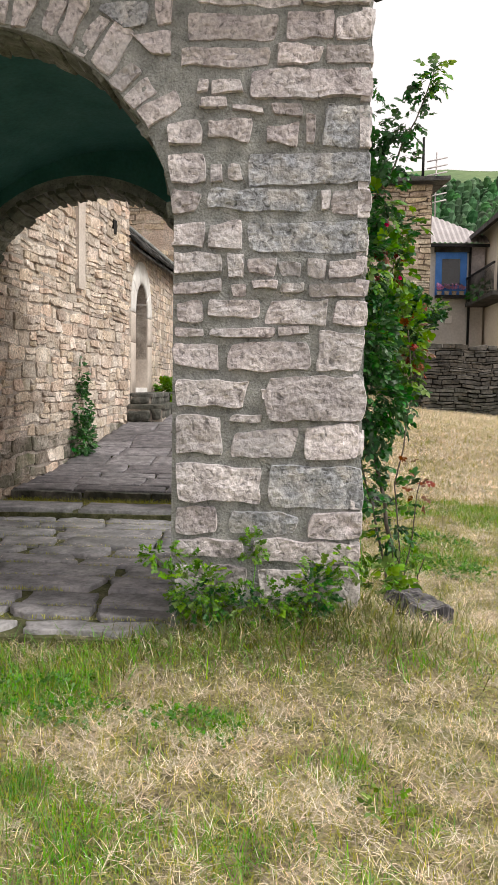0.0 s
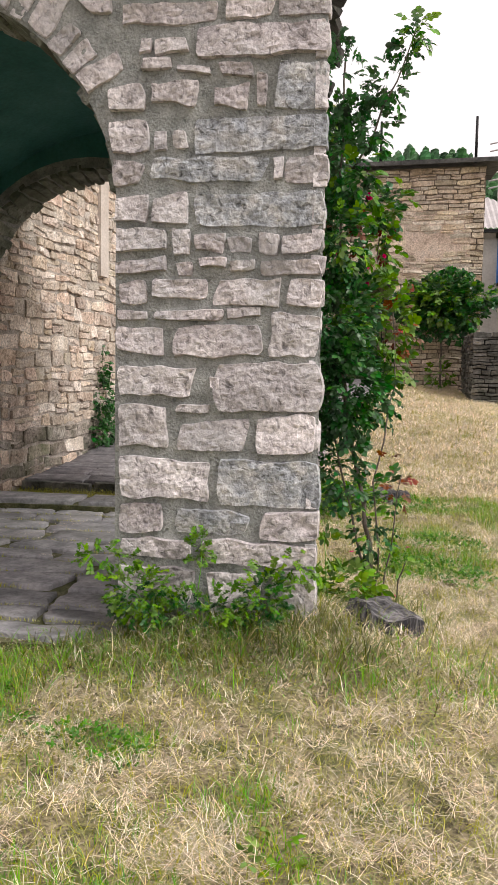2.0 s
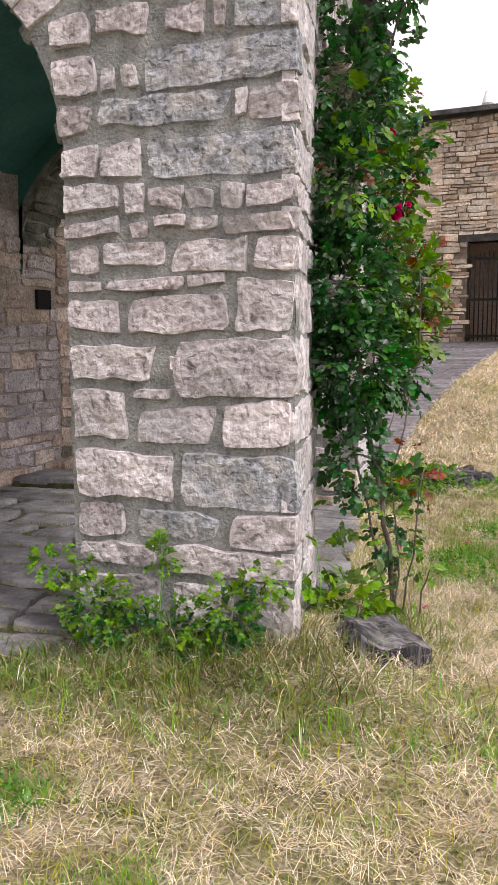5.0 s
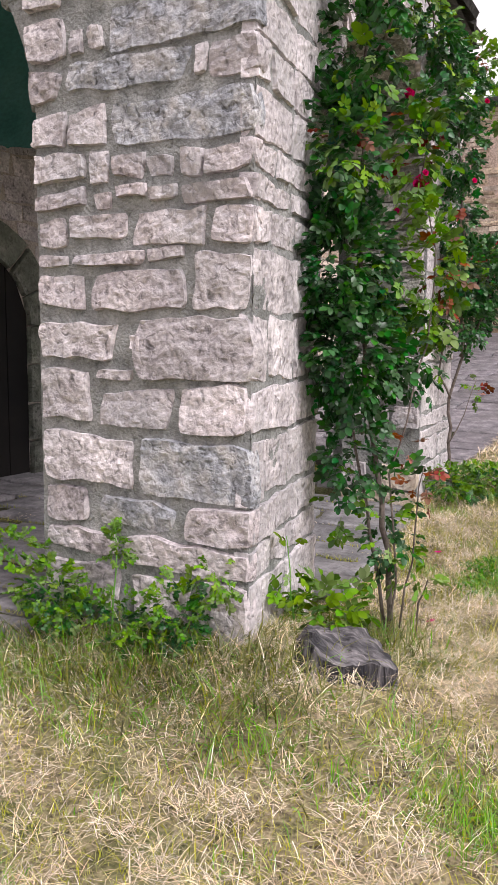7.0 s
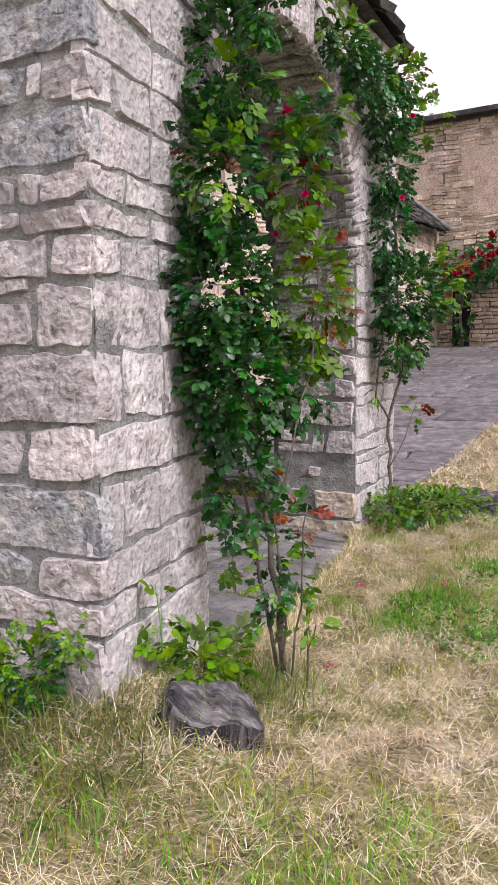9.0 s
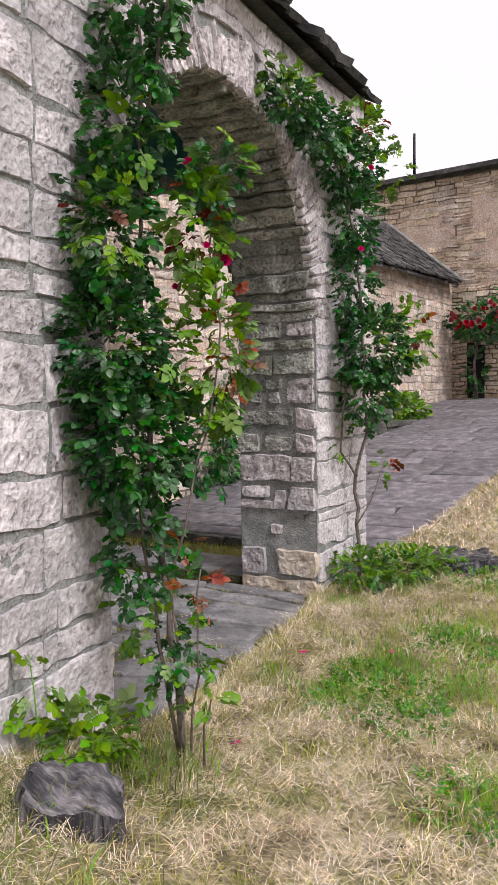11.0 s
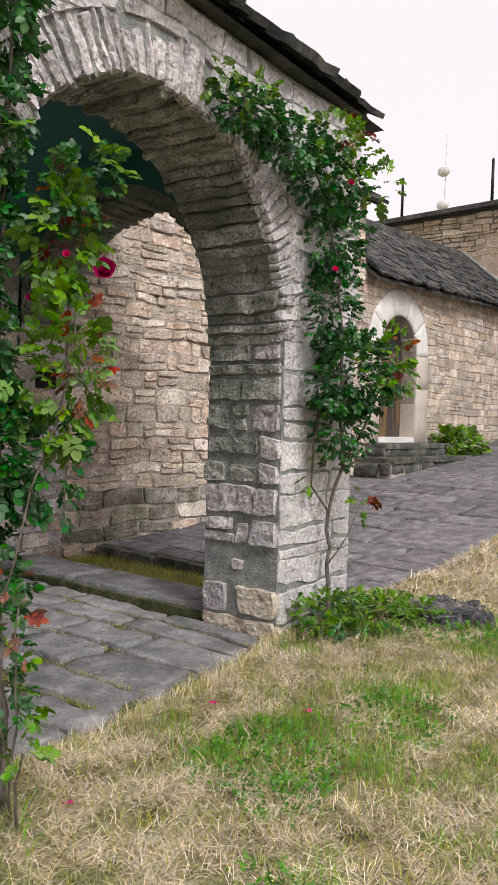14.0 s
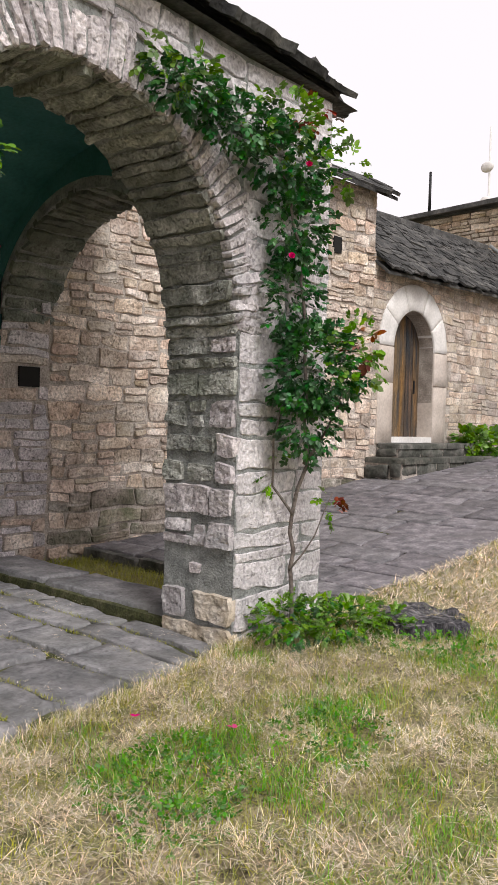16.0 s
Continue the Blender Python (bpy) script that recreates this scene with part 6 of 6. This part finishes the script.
box(bm, 5.16, 6.34, HY - 0.06, HY + 0.02, 5.05, 6.7)
window = part("window", bm, M["blue_paint"], house, "bright blue painted window surround")
bm = bmesh.new()
box(bm, 5.40, 6.08, HY - 0.08, HY - 0.05, 5.45, 6.45)
ob = part("pane", bm, M["glass_dark"], window)
bm = bmesh.new()
box(bm, 5.1, 6.45, HY - 0.12, HY + 0.02, 6.7, 6.92)
part("lintel", bm, M["slate_roof"], house, "dark wooden lintel")
bm = bmesh.new()
box(bm, 5.16, 6.4, HY - 0.4, HY - 0.06, 4.95, 5.05)
part("flower_shelf", bm, M["iron"], house)
rnd = random.Random(401)
for i in range(4):
    bm = bmesh.new()
    bmesh.ops.create_cone(bm, cap_ends=True, segments=10, radius1=0.07, radius2=0.1, depth=0.16, matrix=Matrix.Translation((5.3 + 0.28 * i, HY - 0.22, 5.13)))
    pot = part("flower_pot", bm, M["stone_ochre"], house)
    v, f = merge([(moved(leaflet(0.14, 0.1)[0], pose(5.3 + 0.28 * i + rnd.uniform(-0.1, 0.1), HY - 0.25 + rnd.uniform(-0.1, 0.1), 5.25 + rnd.uniform(0, 0.15), rnd.uniform(0, 90), 0, rnd.uniform(0, 360))), leaflet(0.1, 0.1)[1]) for _ in range(22)])
    mesh_object("geranium", v.tolist(), f, M["pink"], pot, "pink and violet geranium flowers")
for x in (6.45,):
    vs, fs = tube([(x, HY - 0.08, 2.0), (x, HY - 0.08, 6.9)], [0.05, 0.05], 8)
    mesh_object("drainpipe", vs, fs, M["iron"], house)
bm = bmesh.new()
box(bm, 5.6, 5.82, HY - 0.1, HY, 4.0, 4.3, bevel=0.01)
part("meter_box", bm, M["white_stone"], house)

villa = thing("cream_house", (9.5, 31.0, 2.3), "cream rendered house with dark eaves and an iron balcony", "house")
VX, VY = 7.1, 27.5
bm = bmesh.new()
box(bm, VX, VX + 7, VY, VY + 5.4, 1.5, 7.6)
part("wall", bm, M["cream_render"], villa)
a = [(VX - 0.7, VY - 0.8, 7.15), (VX - 0.7, VY + 6.2, 7.15), (VX + 3.5, VY + 6.2, 9.9), (VX + 3.5, VY - 1.0, 9.9)]
part("roof", slab(a, 0.16), M["slate_roof"], villa)
bm = bmesh.new()
box(bm, VX - 0.8, VX, VY, VY + 4.4, 4.62, 4.76)
part("balcony_floor", bm, M["slate_roof"], villa)
for i in range(30):
    y = VY + 0.05 + 0.148 * i
    vs, fs = tube([(VX - 0.77, y, 4.76), (VX - 0.77, y, 5.66)], [0.012, 0.012], 5)
    mesh_object("baluster", vs, fs, M["iron"], villa)
bm = bmesh.new()
box(bm, VX - 0.8, VX - 0.74, VY, VY + 4.4, 5.66, 5.72)
part("handrail", bm, M["iron"], villa)
bm = bmesh.new()
box(bm, VX - 0.05, VX + 0.04, VY + 1.6, VY + 2.6, 4.78, 6.6)
w2 = part("window", bm, M["wood_door"], villa)
bm = bmesh.new()
box(bm, VX - 0.07, VX - 0.04, VY + 1.7, VY + 2.5, 4.95, 6.45)
part("pane", bm, M["glass_dark"], w2)
foliage(villa, [((VX - 0.75, VY + 2.2, 5.0), (0.2, 1.6, 0.22), 60)], leaf_variants(0.2, 216), M["leaf"], M["leaf_i"], 60, 402, name="balcony_plant")

# antenna mast with two drums, far behind
mast = thing("antenna_mast", (-17.3, 47.0, 3.0), "pale antenna mast with two white drum dishes", "antenna")
vs, fs = tube([(-17.3, 47, 3.0), (-17.3, 47, 18.4)], [0.1, 0.05], 8)
mesh_object("mast", vs, fs, M["white_stone"], mast)
for z in (14.2, 16.1):
    bm = bmesh.new()
    bmesh.ops.create_uvsphere(bm, u_segments=16, v_segments=10, radius=0.38, matrix=Matrix.Translation((-17.3, 46.7, z)) @ Matrix.Diagonal((1, 0.5, 0.8, 1)))
    part("drum", bm, M["white_stone"], mast, smooth=True)
aer = thing("roof_aerial", (5.4, 34.0, 8.4), "pale metal rooftop aerial with several rods", "antenna")
vs, fs = tube([(5.4, 34, 8.2), (5.4, 34, 11.0)], [0.03, 0.03], 6)
mesh_object("mast", vs, fs, M["sheet_metal"], aer)
for i in range(7):
    z = 9.0 + 0.28 * i
    vs, fs = tube([(5.0, 33.8, z - 0.1), (5.85, 34.1, z + 0.15)], [0.03, 0.03], 5)
    mesh_object("rod", vs, fs, M["sheet_metal"], aer)

# wooded hill to the north, a paler ridge behind
def hill(name, label, az0, az1, r0, r1, angle, mat, seed):
    vs, fs = [], []
    na, nr = 60, 10
    for k in range(nr + 1):
        r = r0 + (r1 - r0) * k / nr
        for i in range(na + 1):
            az = az0 + (az1 - az0) * i / na
            side = min(1.0, max(0.0, (az - az0) / 14)) * min(1.0, max(0.0, (az1 - az) / 14))
            h = r1 * math.tan(math.radians(angle(az))) * (k / nr) ** 0.9 * side * (1 + 0.06 * noise.noise(Vector((az * 0.12, k * 0.3, seed)))) - 2
            vs.append((r * math.sin(math.radians(az)), r * math.cos(math.radians(az)), h))
    for k in range(nr):
        for i in range(na):
            a = k * (na + 1) + i
            fs.append((a, a + 1, a + na + 2, a + na + 1))
    return tagged(mesh_object(name, vs, fs, mat), label, "hill", kind="structure"), vs


wood_ang = lambda az: 14.3 - 0.10 * max(0, az - 8) + 0.6 * math.sin(az * 0.5)
_, hv = hill("backdrop_hill", "dark green wooded hillside", -14, 60, 110, 260, wood_ang, M["woods"], 1)
hill("backdrop_ridge", "pale green mountain ridge", -8, 75, 500, 1100, lambda az: 14.6 - 0.06 * abs(az - 10), M["meadow_far"], 2)
rnd = random.Random(411)
tv, tf = [], []
for i in range(11000):
    k = rnd.randrange(0, 11) * 61 + rnd.randrange(4, 57)
    p = Vector(hv[min(k, len(hv) - 1)]) + Vector((rnd.uniform(-4, 4), rnd.uniform(-8, 8), 0))
    h, w = rnd.uniform(2.2, 4.0), rnd.uniform(0.9, 1.6)
    b = len(tv)
    for lv, (zz, ww) in enumerate(((-2, 0.5), (h * 0.35, 1.0), (h * 0.78, 0.75))):
        for j in range(6):
            a = j * math.pi / 3 + lv * 0.5
            q = w * ww * rnd.uniform(0.75, 1.25)
            tv.append(p + Vector((q * math.cos(a), q * math.sin(a), zz)))
    tv.append(p + Z * h)
    for lv in range(2):
        for j in range(6):
            j2 = (j + 1) % 6
            tf.append((b + lv * 6 + j, b + lv * 6 + j2, b + lv * 6 + 6 + j2, b + lv * 6 + 6 + j))
    for j in range(6):
        tf.append((b + 12 + j, b + 12 + (j + 1) % 6, b + 18))
tagged(mesh_object("far_woods", tv, tf, M["woods"], smooth=False), "dense dark green woods on the hillside", "trees", kind="stuff")
